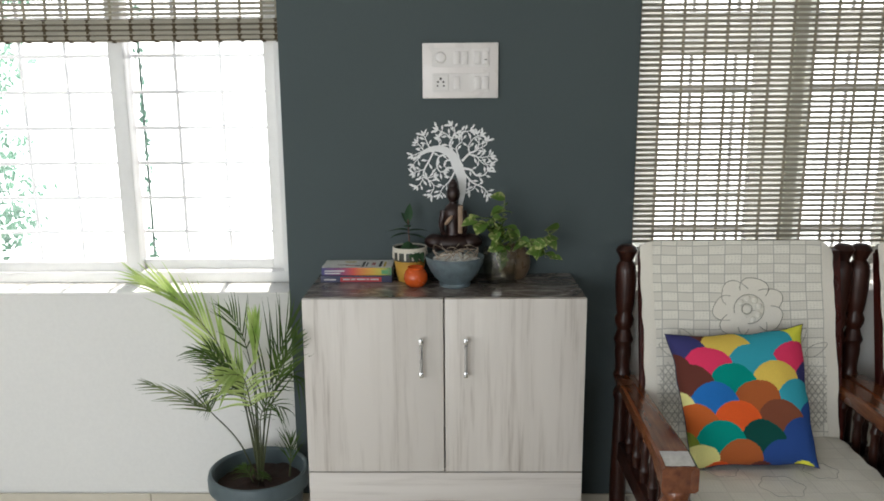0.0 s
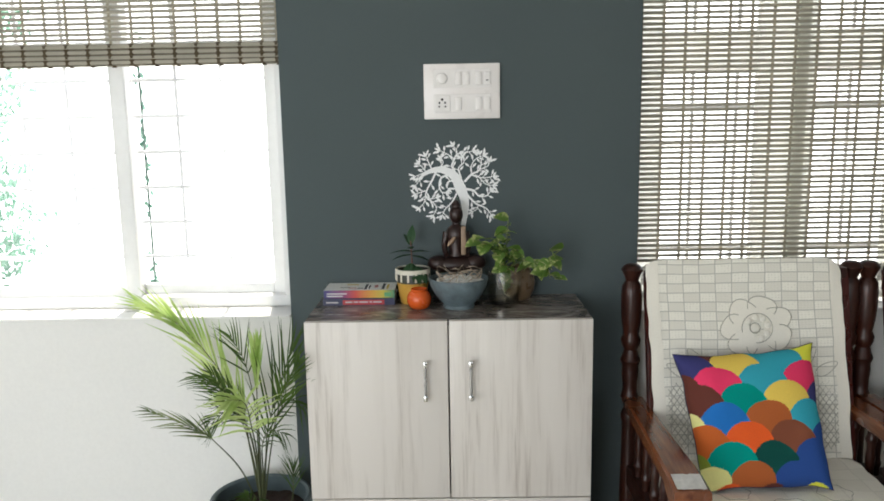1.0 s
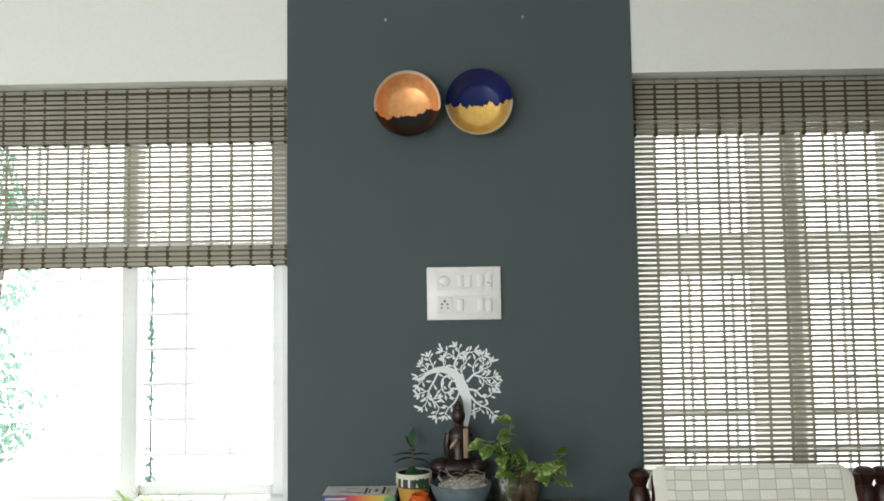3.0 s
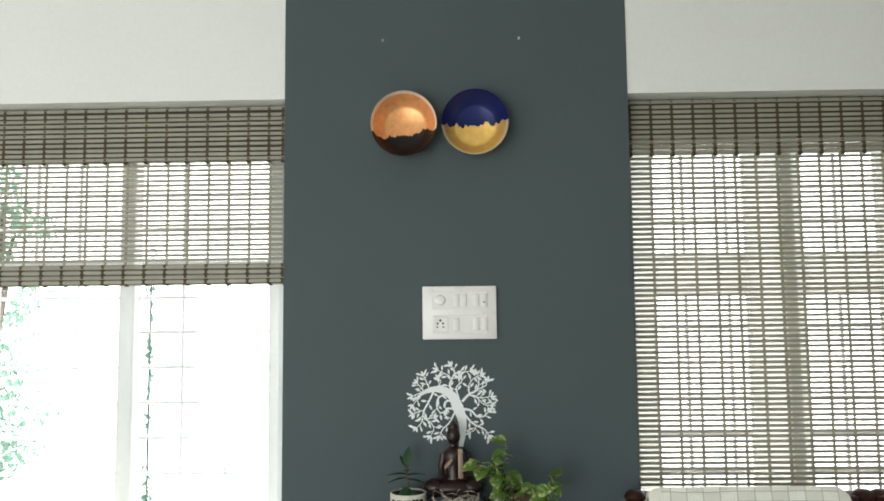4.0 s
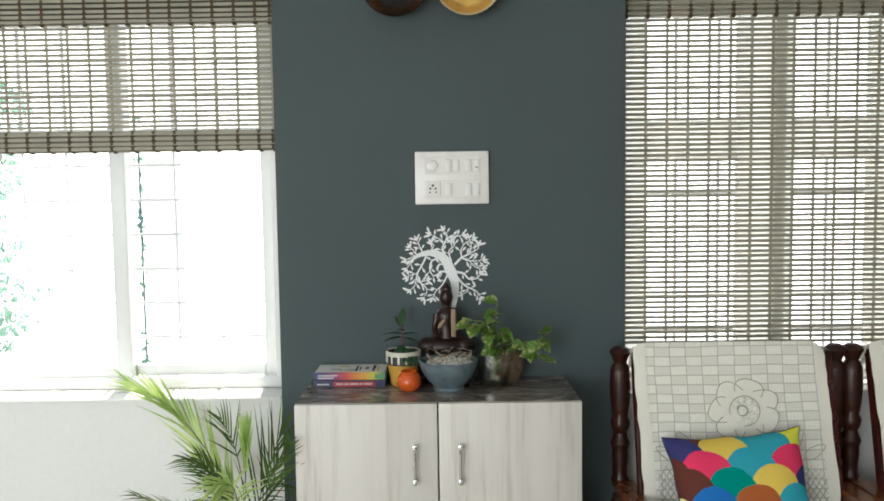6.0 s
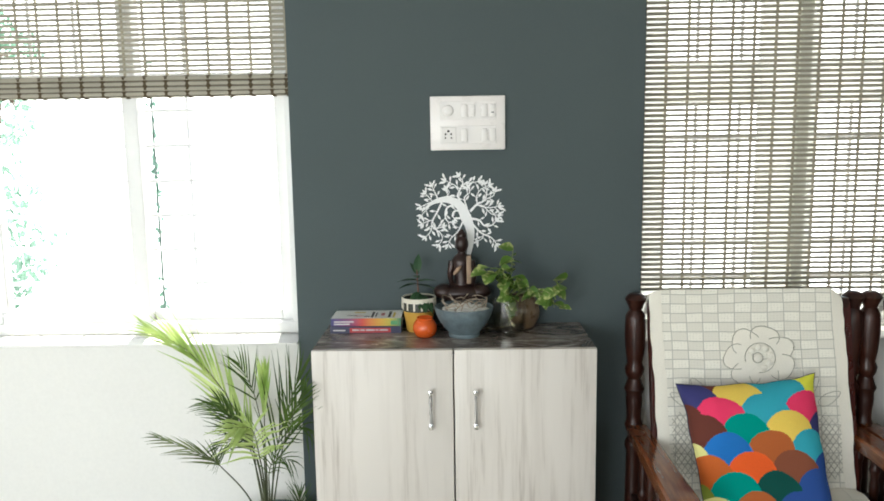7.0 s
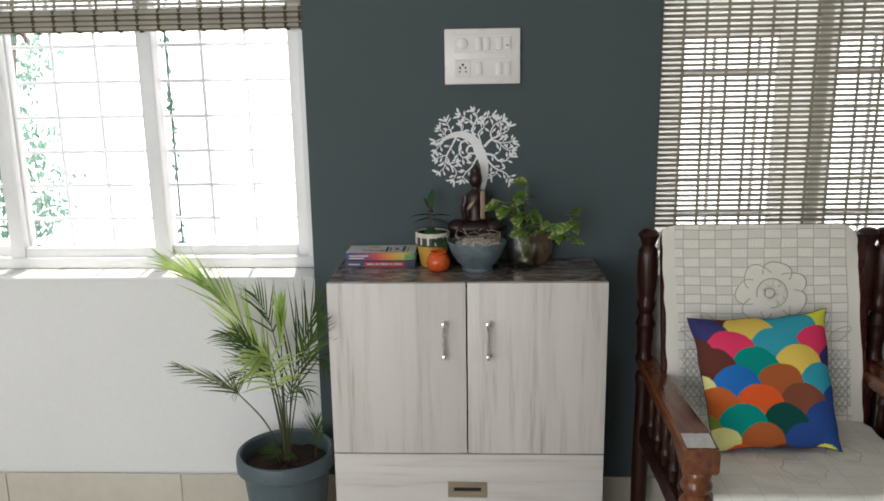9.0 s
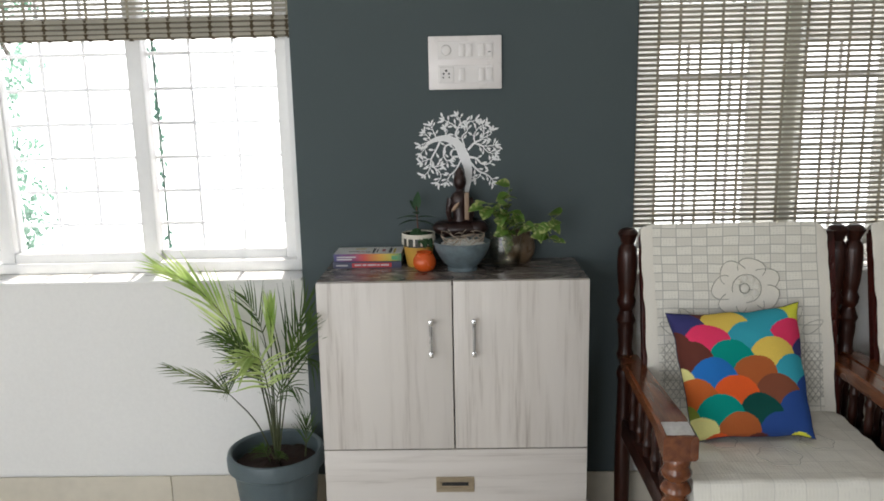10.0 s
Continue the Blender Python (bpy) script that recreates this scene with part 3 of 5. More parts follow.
part("creeper", bm, leafy("creeper_leaf", (0.12, 0.26, 0.20), (0.24, 0.42, 0.34), 0.7), post, smooth=0)


# ---- blinds ----
PITCH, CORD_STEP = 0.0158, 0.0650


def blind(left, right, bottom, folded, first_cord, backed, label):
    b = thing("bamboo_blind", (left, 0.085, LINTEL), label, "blind", "woven window blinds")
    wide = right - left
    narrow = shared("slat", box((0, -0.0009, -0.0047), (wide, 0.0009, 0.0047), bevel=0.0007, seg=1), SLAT)
    broad = shared("slat", box((0, -0.0009, -0.0050), (wide, 0.0009, 0.0050), bevel=0.0007, seg=1), SLAT)
    rng = random.Random(int(abs(left) * 1000))

    def curtain(y, top, low, slat, pitch, string, half_gap):
        rows = int((top - low) / pitch)
        for k in range(rows):
            turn = Euler((radians(rng.gauss(0, 1.8)), radians(rng.gauss(0, 0.04)), 0)).to_matrix().to_4x4()
            piece("slat", slat, b, (left, y + rng.gauss(0, 0.0006), top - (k + 0.5) * pitch), turn)
        bm = bmesh.new()
        for side in (1, -1):
            last = None
            for k in range(rows + 1):
                for z, yy, half in ((top - k * pitch, 0.0008 * side, half_gap), (top - (k + 0.5) * pitch, 0.0024 * side * (1 if k % 2 else -1), half_gap * 0.42)):
                    if z < low - 0.001:
                        continue
                    now = [bm.verts.new((-half, yy, z - top)), bm.verts.new((half, yy, z - top))]
                    if last:
                        bm.faces.new((last[0], last[1], now[1], now[0]))
                    last = now
        cord = shared("cord", bm, string, 0)
        piece("cord", cord, b, (left + 0.012, y, top))
        x = left + first_cord
        while x < right - 0.01:
            piece("cord", cord, b, (x, y, top))
            x += CORD_STEP
        piece("cord", cord, b, (right - 0.014, y, top))

    part("headrail", box((left, 0.074, LINTEL - 0.034), (right, 0.100, LINTEL - 0.002), bevel=0.002), SLAT, b, "pale wooden headrail")
    curtain(0.086, LINTEL - 0.036, bottom, narrow, PITCH, CORD_BACKLIT, 0.0050)
    curtain(0.066, LINTEL - 0.004, LINTEL - 0.192, broad, 0.0157, CORD, 0.0078)
    # added backing sheet that darkens the gaps as shade would
    part("shade_backing", box((left, 0.071, LINTEL - backed), (right, 0.073, LINTEL - 0.004)), GAP_SHADE, b, "added dark sheet for the shade in the valance gaps")
    if folded:
        curtain(0.072, bottom + 0.064, bottom - 0.002, broad, 0.0157, CORD, 0.0078)
        curtain(0.100, bottom + 0.060, bottom - 0.006, broad, 0.0157, CORD, 0.0078)
        part("shade_backing", box((left, 0.076, bottom + 0.003), (right, 0.096, bottom + 0.060), bevel=0.006), FOLD, b, "inner folds with shade in their colour")
    else:
        part("bottom_bar", box((left, 0.080, bottom - 0.012), (right, 0.092, bottom), bevel=0.002), SLAT, b)
    return b


blind(W1_L + 0.01, COL_L - 0.006, 1.537, True, 0.068, 0.174, "pale woven bamboo blind, half rolled up")
blind(COL_R + 0.006, W2_R - 0.01, 0.900, False, 0.0775, 0.120, "pale woven bamboo blind, let fully down")


# ---- wall things ----
def wall_bowl(x, z, r, material, label):
    b = thing("wall_bowl", (x, 0.0, z), label, "bowl", "painted wall bowls")
    prof = ((0.0, 0.012), (0.58, 0.012), (0.66, 0.016), (0.80, 0.032), (0.92, 0.052), (0.965, 0.062), (0.985, 0.065), (1.0, 0.062),
            (0.95, 0.045), (0.80, 0.020), (0.62, 0.004), (0.55, 0.0), (0.0, 0.0))
    bm = lathe([(a * r, h) for a, h in prof], (0, 0, 0), n=64)
    bmesh.ops.transform(bm, verts=bm.verts, matrix=Matrix.Translation((x, -0.0, z)) @ Euler((radians(90), 0, 0)).to_matrix().to_4x4())
    part("shell", bm, material, b, smooth=50)
    return b


wall_bowl(-0.0485, 2.003, 0.099, COPPER_BLACK, "wall bowl painted copper above and black below")
wall_bowl(0.163, 2.005, 0.100, NAVY_GOLD, "wall bowl painted navy above and gold below")
for x in (-0.115, 0.301):
    n = thing("nail", (x, 0, 2.274), "small steel nail in the teal wall", "nail")
    bm = lathe([(0.0, 0.0), (0.0015, 0.0), (0.0015, 0.014), (0.004, 0.014), (0.004, 0.016), (0.0, 0.016)], (0, 0, 0), n=10)
    bmesh.ops.transform(bm, verts=bm.verts, matrix=Matrix.Translation((x, 0, 2.274)) @ Euler((radians(90), 0, 0)).to_matrix().to_4x4())
    part("shank", bm, SATIN, n)


def switch_board(x, z, w, h):
    s = thing("switch_board", (x, 0, z), "white plastic switch plate with a socket", "switch plate")
    part("plate", box((x, -0.012, z), (x + w, 0.0, z + h), bevel=0.003), PLATE, s)
    rows = (z + h * 0.615, z + h * 0.165)
    for k, zz in enumerate(rows):
        bm = box((x + 0.028, -0.0132, zz - 0.008), (x + w - 0.026, -0.011, zz + 0.045), bevel=0.0006, seg=1)
        part("insert", bm, KEY_WHITE, s)

    def key(at, zz, name="switch_key"):
        bm = box((at, -0.0175, zz), (at + 0.0175, -0.0125, zz + 0.036), bevel=0.0012)
        for v in bm.verts:
            if v.co.y < -0.015 and v.co.z < zz + 0.018:
                v.co.y -= 0.0014
        return part(name, bm, KEY_WHITE, s)

    u, d = rows
    bm = lathe([(0.0, 0.006), (0.012, 0.006), (0.0140, 0.005), (0.0150, 0.002), (0.0165, 0.001), (0.0165, 0.0), (0.0, 0.0)], (0, 0, 0), n=28)
    bmesh.ops.transform(bm, verts=bm.verts, matrix=Matrix.Translation((x + 0.053, -0.0125, u + 0.019)) @ Euler((radians(90), 0, 0)).to_matrix().to_4x4())
    part("regulator_knob", bm, KEY_WHITE, s)
    key(x + 0.091, u)
    key(x + 0.114, u)
    key(x + 0.150, u)
    k = key(x + 0.174, u)
    part("indicator", box((x + 0.179, -0.0185, u + 0.010), (x + 0.187, -0.0165, u + 0.0135)), BLACK, k)
    sock = part("socket", box((x + 0.032, -0.0150, d - 0.004), (x + 0.076, -0.0125, d + 0.041), bevel=0.001, seg=1), KEY_WHITE, s)
    for dx, dz, r in ((0.0, 0.030, 0.0036), (-0.008, 0.021, 0.0030), (0.008, 0.021, 0.0030), (-0.009, 0.010, 0.0025), (0.009, 0.010, 0.0025)):
        bm = lathe([(0.0, 0.0006), (r, 0.0006), (r, 0.0), (0.0, 0.0)], (0, 0, 0), n=14)
        bmesh.ops.transform(bm, verts=bm.verts, matrix=Matrix.Translation((x + 0.053 + dx, -0.0150, d + dz)) @ Euler((radians(90), 0, 0)).to_matrix().to_4x4())
        part("socket_hole", bm, BLACK, sock, "dark pin hole")
    key(x + 0.091, d)
    key(x + 0.150, d)
    key(x + 0.174, d)
    return s


switch_board(0.0, 1.363, 0.220, 0.157)


def tree_decal():
    """A round leafy tree cut from white vinyl; its drawing unit is a twelve-hundredth of its width round the middle of the crown."""
    d = thing("tree_decal", (0.085, 0.0, 1.168), "white tree-of-life cut-out stuck on the teal wall", "wall decal")
    ux, uz = 0.000528, 0.000535

    def spot(x, z):
        return Vector((0.085 + (x - 424) * ux, 0.0, 1.168 + (258 - z) * uz))

    def ribbon(points, w0, w1, bm, ys):
        line = bez([spot(*q) for q in points], max(8, 5 * len(points)))
        last = None
        for i, q in enumerate(line):
            t = i / (len(line) - 1)
            w = (w0 + (w1 - w0) * t) * ux * 0.5
            g = (line[min(i + 1, len(line) - 1)] - line[max(i - 1, 0)]).normalized()
            nrm = Vector((-g.z, 0, g.x)) * w
            now = [bm.verts.new(q + nrm + Vector((0, ys, 0))), bm.verts.new(q - nrm + Vector((0, ys, 0)))]
            if last:
                bm.faces.new((last[0], last[1], now[1], now[0]))
            last = now
        return line

    rng = random.Random(5)
    bm = bmesh.new()
    leaves = bmesh.new()
    count = [0]

    def leaf(at, angle, size):
        count[0] += 1
        y = -0.0028 - 0.00001 * (count[0] % 50)
        d1, d2 = Vector((math.cos(angle), 0, math.sin(angle))), Vector((-math.sin(angle), 0, math.cos(angle)))
        pts = [(0, 0), (0.22, 0.15), (0.5, 0.22), (0.8, 0.14), (1.05, 0), (0.8, -0.14), (0.5, -0.22), (0.22, -0.15)]
        leaves.faces.new([leaves.verts.new(at + d1 * a * size + d2 * b * size + Vector((0, y, 0))) for a, b in pts])

    def sprig(at, angle, reach, level):
        """A short stalk that ends in one leaf."""
        d1 = Vector((math.cos(angle), 0, math.sin(angle)))
        across = Vector((-d1.z, 0, d1.x)) * 1.9 * ux
        y = Vector((0, -0.0022 - 0.00006 * level, 0))
        end = at + d1 * reach * ux
        bm.faces.new([bm.verts.new(q + y) for q in (at + across, end + across, end - across, at - across)])
        leaf(end - d1 * 2 * ux, angle, rng.uniform(25, 32) * ux)

    def branch(points, w0, w1, sprays, level):
        line = ribbon(points, w0 * 0.78, w1 * 0.78, bm, -0.0020 - 0.00006 * level)
        n = len(line)
        for k in range(sprays):
            i = min(n - 1, int(n * (0.22 + 0.74 * k / max(1, sprays - 1))))
            g = line[min(i + 1, n - 1)] - line[max(i - 1, 0)]
            a = math.atan2(g.z, g.x)
            for side in ((1,) if k % 2 else (-1,)) if k % 3 else (1, -1):
                sprig(line[min(n - 1, i + (side > 0))], a + side * rng.uniform(0.75, 1.15), rng.uniform(11, 17), level)
        g = line[-1] - line[-3]
        a = math.atan2(g.z, g.x)
        for off in (-0.75, 0.0, 0.75):
            sprig(line[-2], a + off + rng.gauss(0, 0.08), 3 if off else 6, level)

    trunk = ((470, 478), (482, 400), (478, 330), (455, 262))
    ribbon(trunk, 24, 62, bm, -0.0020)
    ribbon(((458, 275), (432, 215), (392, 180), (340, 166), (288, 175), (250, 195), (210, 228)), 62, 7, bm, -0.00206)
    k = 2
    for points, w0, w1, sprays in (
            (((325, 172), (296, 230), (270, 275), (262, 310), (285, 327), (325, 320)), 15, 6, 5),
            (((262, 312), (250, 350), (222, 378)), 8, 5, 3),
            (((266, 325), (305, 350), (320, 385), (298, 424)), 9, 5, 4),
            (((390, 195), (350, 213), (338, 255), (352, 290), (378, 296)), 15, 6, 5),
            (((425, 232), (392, 232), (378, 256), (392, 274)), 13, 6, 2),
            (((442, 285), (410, 345), (370, 385), (352, 425)), 13, 5, 5),
            (((480, 235), (520, 195), (560, 175), (575, 130), (565, 80)), 18, 5, 6),
            (((520, 198), (580, 215), (648, 208)), 10, 5, 5),
            (((556, 205), (600, 250), (642, 258)), 8, 5, 4),
            (((485, 275), (530, 285), (560, 315), (600, 315), (628, 288)), 18, 6, 5),
            (((488, 300), (540, 355), (600, 385), (630, 424)), 16, 6, 5),
            (((556, 366), (545, 390), (522, 402)), 8, 5, 2),
            (((448, 215), (412, 150), (425, 110), (440, 70), (418, 36)), 17, 5, 6),
            (((425, 110), (390, 85), (340, 60)), 9, 5, 4),
            (((438, 84), (490, 75), (530, 68)), 9, 5, 4),
            (((462, 215), (448, 160), (478, 128), (470, 100)), 12, 5, 4),
            (((520, 190), (518, 150), (545, 110), (590, 90)), 9, 5, 4),
            (((565, 170), (610, 150), (622, 125)), 8, 5, 3),
            (((300, 168), (280, 122), (265, 90)), 11, 5, 4),
            (((335, 165), (362, 128), (350, 105)), 8, 5, 3),
            (((270, 182), (245, 150), (228, 132)), 8, 5, 3),
            (((275, 178), (235, 190), (200, 205)), 8, 5, 3),
            (((272, 278), (225, 292), (206, 300)), 8, 5, 3),
            (((255, 195), (215, 240), (205, 252)), 7, 5, 2)):
        branch(points, w0, w1, sprays, k)
        k += 1
    for mesh in (bm, leaves):
        for f in mesh.faces:
            f.normal_update()
            if f.normal.y > 0:
                f.normal_flip()
        ext = bmesh.ops.extrude_face_region(mesh, geom=list(mesh.faces))
        bmesh.ops.translate(mesh, verts=[v for v in ext["geom"] if isinstance(v, bmesh.types.BMVert)], vec=(0, 0.0016, 0))
    part("branch_work", bm, DECAL, d, smooth=0)
    part("leaf_work", leaves, DECAL, d, smooth=0)
    return d


tree_decal()


# ---- cabinet ----
CX0, CX1, CF, CT, CM = -0.320, 0.444, -0.305, 0.838, 0.0615


def cabinet():
    c = thing("cabinet", ((CX0 + CX1) / 2, -0.15, 0), "whitewashed wood-laminate cabinet with two doors and a drawer", "cabinet")
    bm = box((CX0, CF + 0.019, 0.0), (CX0 + 0.018, -0.004, CT - 0.018), bevel=0.001, seg=1)
    box((CX1 - 0.018, CF + 0.019, 0.0), (CX1, -0.004, CT - 0.018), bm, 0.001, 1)
    box((CX0 + 0.018, -0.012, 0.06), (CX1 - 0.018, -0.004, CT - 0.018), bm)
    box((CX0 + 0.018, CF + 0.022, 0.06), (CX1 - 0.018, -0.012, 0.078), bm)
    box((CX0 + 0.018, CF + 0.022, 0.325), (CX1 - 0.018, -0.012, 0.340), bm)
    part("body", bm, LAMINATE, c)
    part("plinth", box((CX0 + 0.018, CF + 0.035, 0.0), (CX1 - 0.018, CF + 0.05, 0.06)), EDGE_BAND, c, "dark recessed plinth")
    part("top", box((CX0, CF + 0.0185, CT - 0.0175), (CX1, -0.003, CT), bevel=0.001, seg=1), TOP, c, "smoky marbled laminate top")
    for lo, hi, hx in ((CX0, CM - 0.002, 0.000), (CM + 0.002, CX1, 0.1205)):
        door = part("door", box((lo, CF, 0.339), (hi, CF + 0.018, CT - 0.001), bevel=0.0012), LAMINATE, c)
        handle = part("handle", tube([Vector((hx, CF - 0.022, 0.638 + 0.008 * i)) for i in range(12)], 0.0042, sides=10), SATIN, door, "satin grey grip")
        for z0, z1 in ((0.624, 0.640), (0.717, 0.733)):
            bm = box((hx - 0.0060, CF - 0.0272, z0), (hx + 0.0060, CF - 0.0172, z1), bevel=0.0025)
            zz = z0 + 0.004 if z0 < 0.65 else z1 - 0.012
            box((hx - 0.004, CF - 0.018, zz), (hx + 0.004, CF - 0.0002, zz + 0.008), bm, 0.001, 1)
            part("handle_post", bm, CHROME, door, "chrome handle end")
    drawer = part("drawer_front", box((CX0, CF, 0.066), (CX1, CF + 0.018, 0.335), bevel=0.0012), LAMINATE_H, c)
    x0, x1, z1 = 0.004, 0.116, 0.251
    bm = box((x0, CF - 0.004, z1 - 0.014), (x1, CF - 0.0002, z1), bevel=0.001, seg=1)
    box((x0, CF - 0.004, z1 - 0.048), (x1, CF - 0.0002, z1 - 0.034), bm, 0.001, 1)
    box((x0, CF - 0.004, z1 - 0.034), (x0 + 0.014, CF - 0.0002, z1 - 0.014), bm, 0.001, 1)
    box((x1 - 0.014, CF - 0.004, z1 - 0.034), (x1, CF - 0.0002, z1 - 0.014), bm, 0.001, 1)
    box((x0 + 0.014, CF - 0.0012, z1 - 0.034), (x1 - 0.014, CF - 0.0002, z1 - 0.014), bm)
    rec = part("recessed_handle", bm, BRASS, drawer, "champagne metal recessed pull")
    part("slot", box((x0 + 0.017, CF - 0.0026, z1 - 0.028), (x1 - 0.017, CF - 0.0013, z1 - 0.018)), BLACK, rec, "dark finger slot")
    return c


cabinet()


# ---- things on the cabinet ----
def book(x, y, z, w, d, h, covers, label, spine):
    b = thing("book", (x + w / 2, y + d / 2, z), label, "book", "stacked books")
    part("pages", box((x + 0.003, y + 0.004, z + 0.0012), (x + w - 0.003, y + d - 0.004, z + h - 0.0012)), PAPER, b)
    bm = box((x, y + 0.001, z), (x + w, y + d, z + 0.0012))
    box((x, y + 0.001, z + h - 0.0012), (x + w, y + d, z + h), bm)
    part("cover", bm, covers, b)
    part("spine", box((x, y - 0.0008, z), (x + w, y + 0.0012, z + h), bevel=0.0005, seg=1), spine, b)
    return b


BX, BY = -0.300, -0.116
low = book(BX, BY, CT, 0.208, 0.112, 0.0200, NAVY_COVER, "navy and red paperback lying under another book", NAVY_COVER)
part("spine_band", box((BX + 0.058, BY - 0.0014, CT + 0.002), (BX + 0.178, BY - 0.0009, CT + 0.016)), RED_COVER, low, "red band on the spine")
x = BX + 0.066
for w in (0.020, 0.012, 0.025, 0.007, 0.024):
    part("title_bar", box((x, BY - 0.0019, CT + 0.0075), (x + w, BY - 0.0015, CT + 0.0120)), WHITE_INK, low, "pale unreadable title")
    x += w + 0.004
part("title_bar", box((BX + 0.010, BY - 0.0014, CT + 0.007), (BX + 0.045, BY - 0.0009, CT + 0.011)), WHITE_INK, low, "pale unreadable name")
high = book(BX + 0.003, BY + 0.004, CT + 0.0202, 0.205, 0.108, 0.023, COVER_WHITE, "white paperback with a rainbow spine, lying on a book", RAINBOW)
HZ = CT + 0.0202
for k, w in enumerate((0.058, 0.046)):
    part("title_bar", box((BX + 0.012, BY + 0.0028, HZ + 0.0115 - 0.007 * k), (BX + 0.012 + w, BY + 0.0031, HZ + 0.0155 - 0.007 * k)), WHITE_INK, high, "pale unreadable title")
part("badge", box((BX + 0.178, BY + 0.0028, HZ + 0.004), (BX + 0.198, BY + 0.0031, HZ + 0.016)), GREEN_INK, high, "green spot on the spine")
TZ = HZ + 0.0232
for x, y, w, d, m in ((0.045, 0.040, 0.030, 0.005, INK), (0.070, 0.032, 0.026, 0.007, RED_COVER), (0.098, 0.027, 0.016, 0.009, INK), (0.062, 0.078, 0.034, 0.010, GOLD_INK),
                      (0.118, 0.016, 0.007, 0.072, INK), (0.130, 0.024, 0.004, 0.051, INK), (0.168, 0.018, 0.008, 0.076, INK), (0.182, 0.018, 0.006, 0.064, GOLD_INK), (0.146, 0.040, 0.010, 0.034, RED_COVER)):
    part("cover_print", box((BX + x, BY + y, TZ - 0.0001), (BX + x + w, BY + y + d, TZ + 0.0002)), m, high, "printed mark on the cover")


def grey_bowl():
    g = thing("bowl", (0.092, -0.152, CT), "blue-grey ceramic bowl with gravel and dried roots", "bowl")
    prof = [(0.0, 0.0), (0.043, 0.0), (0.045, 0.006), (0.042, 0.011), (0.053, 0.022), (0.068, 0.042), (0.079, 0.064), (0.084, 0.083), (0.0835, 0.086), (0.080, 0.086),
            (0.077, 0.080), (0.070, 0.060), (0.0, 0.050)]
    part("shell", lathe(prof, (0.092, -0.152, CT), n=56), GREY_CLAY, g, smooth=50)
    rng = random.Random(11)
    bm = bmesh.new()
    for _ in range(240):
        a, r = rng.uniform(0, 6.28), 0.066 * math.sqrt(rng.random())
        s = rng.uniform(0.004, 0.009)
        ball((0.092 + r * math.cos(a), -0.152 + r * math.sin(a), CT + 0.072 + rng.uniform(-0.004, 0.006) + 0.010 * (1 - r / 0.066)), (s, s * 0.9, s * 0.6), bm, seg=6)
    part("gravel", bm, PEBBLE, g, "white gravel", kind="stuff")
    for k in range(10):
        a = rng.uniform(0, 6.28)
        p = Vector((0.092 + 0.05 * math.cos(a), -0.152 + 0.05 * math.sin(a), CT + 0.082))
        pts = [p]
        for _ in range(5):
            a += rng.gauss(0.9, 0.7)
            p = p + Vector((math.cos(a), math.sin(a), 0)) * 0.032
            q = Vector((p.x - 0.092, p.y + 0.152, 0))
            if q.length > 0.066:
                q *= 0.066 / q.length
            p = Vector((0.092 + q.x, -0.152 + q.y, CT + 0.086 + rng.uniform(0.0, 0.030)))
            pts.append(p)
        part("root", tube(bez(pts, 26), [0.0011 + 0.0004 * math.sin(i) for i in range(26)], sides=5), ROOT, g)
    return g


grey_bowl()


def blade(length, width, cup=0.12, droop=0.25, n=7):
    """One leaf, its stalk end at the origin, along +x."""
    bm = bmesh.new()
    rows = []
    for i in range(n):
        t = i / (n - 1)
        w = width * 0.5 * math.sin(math.pi * min(1, t * 0.92 + 0.08)) ** 0.8 * (1.25 - 0.6 * t)
        z = -droop * length * t * t
        rows.append([bm.verts.new((length * t, -w, z + cup * w)), bm.verts.new((length * t, 0, z)), bm.verts.new((length * t, w, z + cup * w))])
    for a, b in zip(rows, rows[1:]):
        bm.faces.new((a[0], b[0], b[1], a[1]))
        bm.faces.new((a[1], b[1], b[2], a[2]))
    return bm


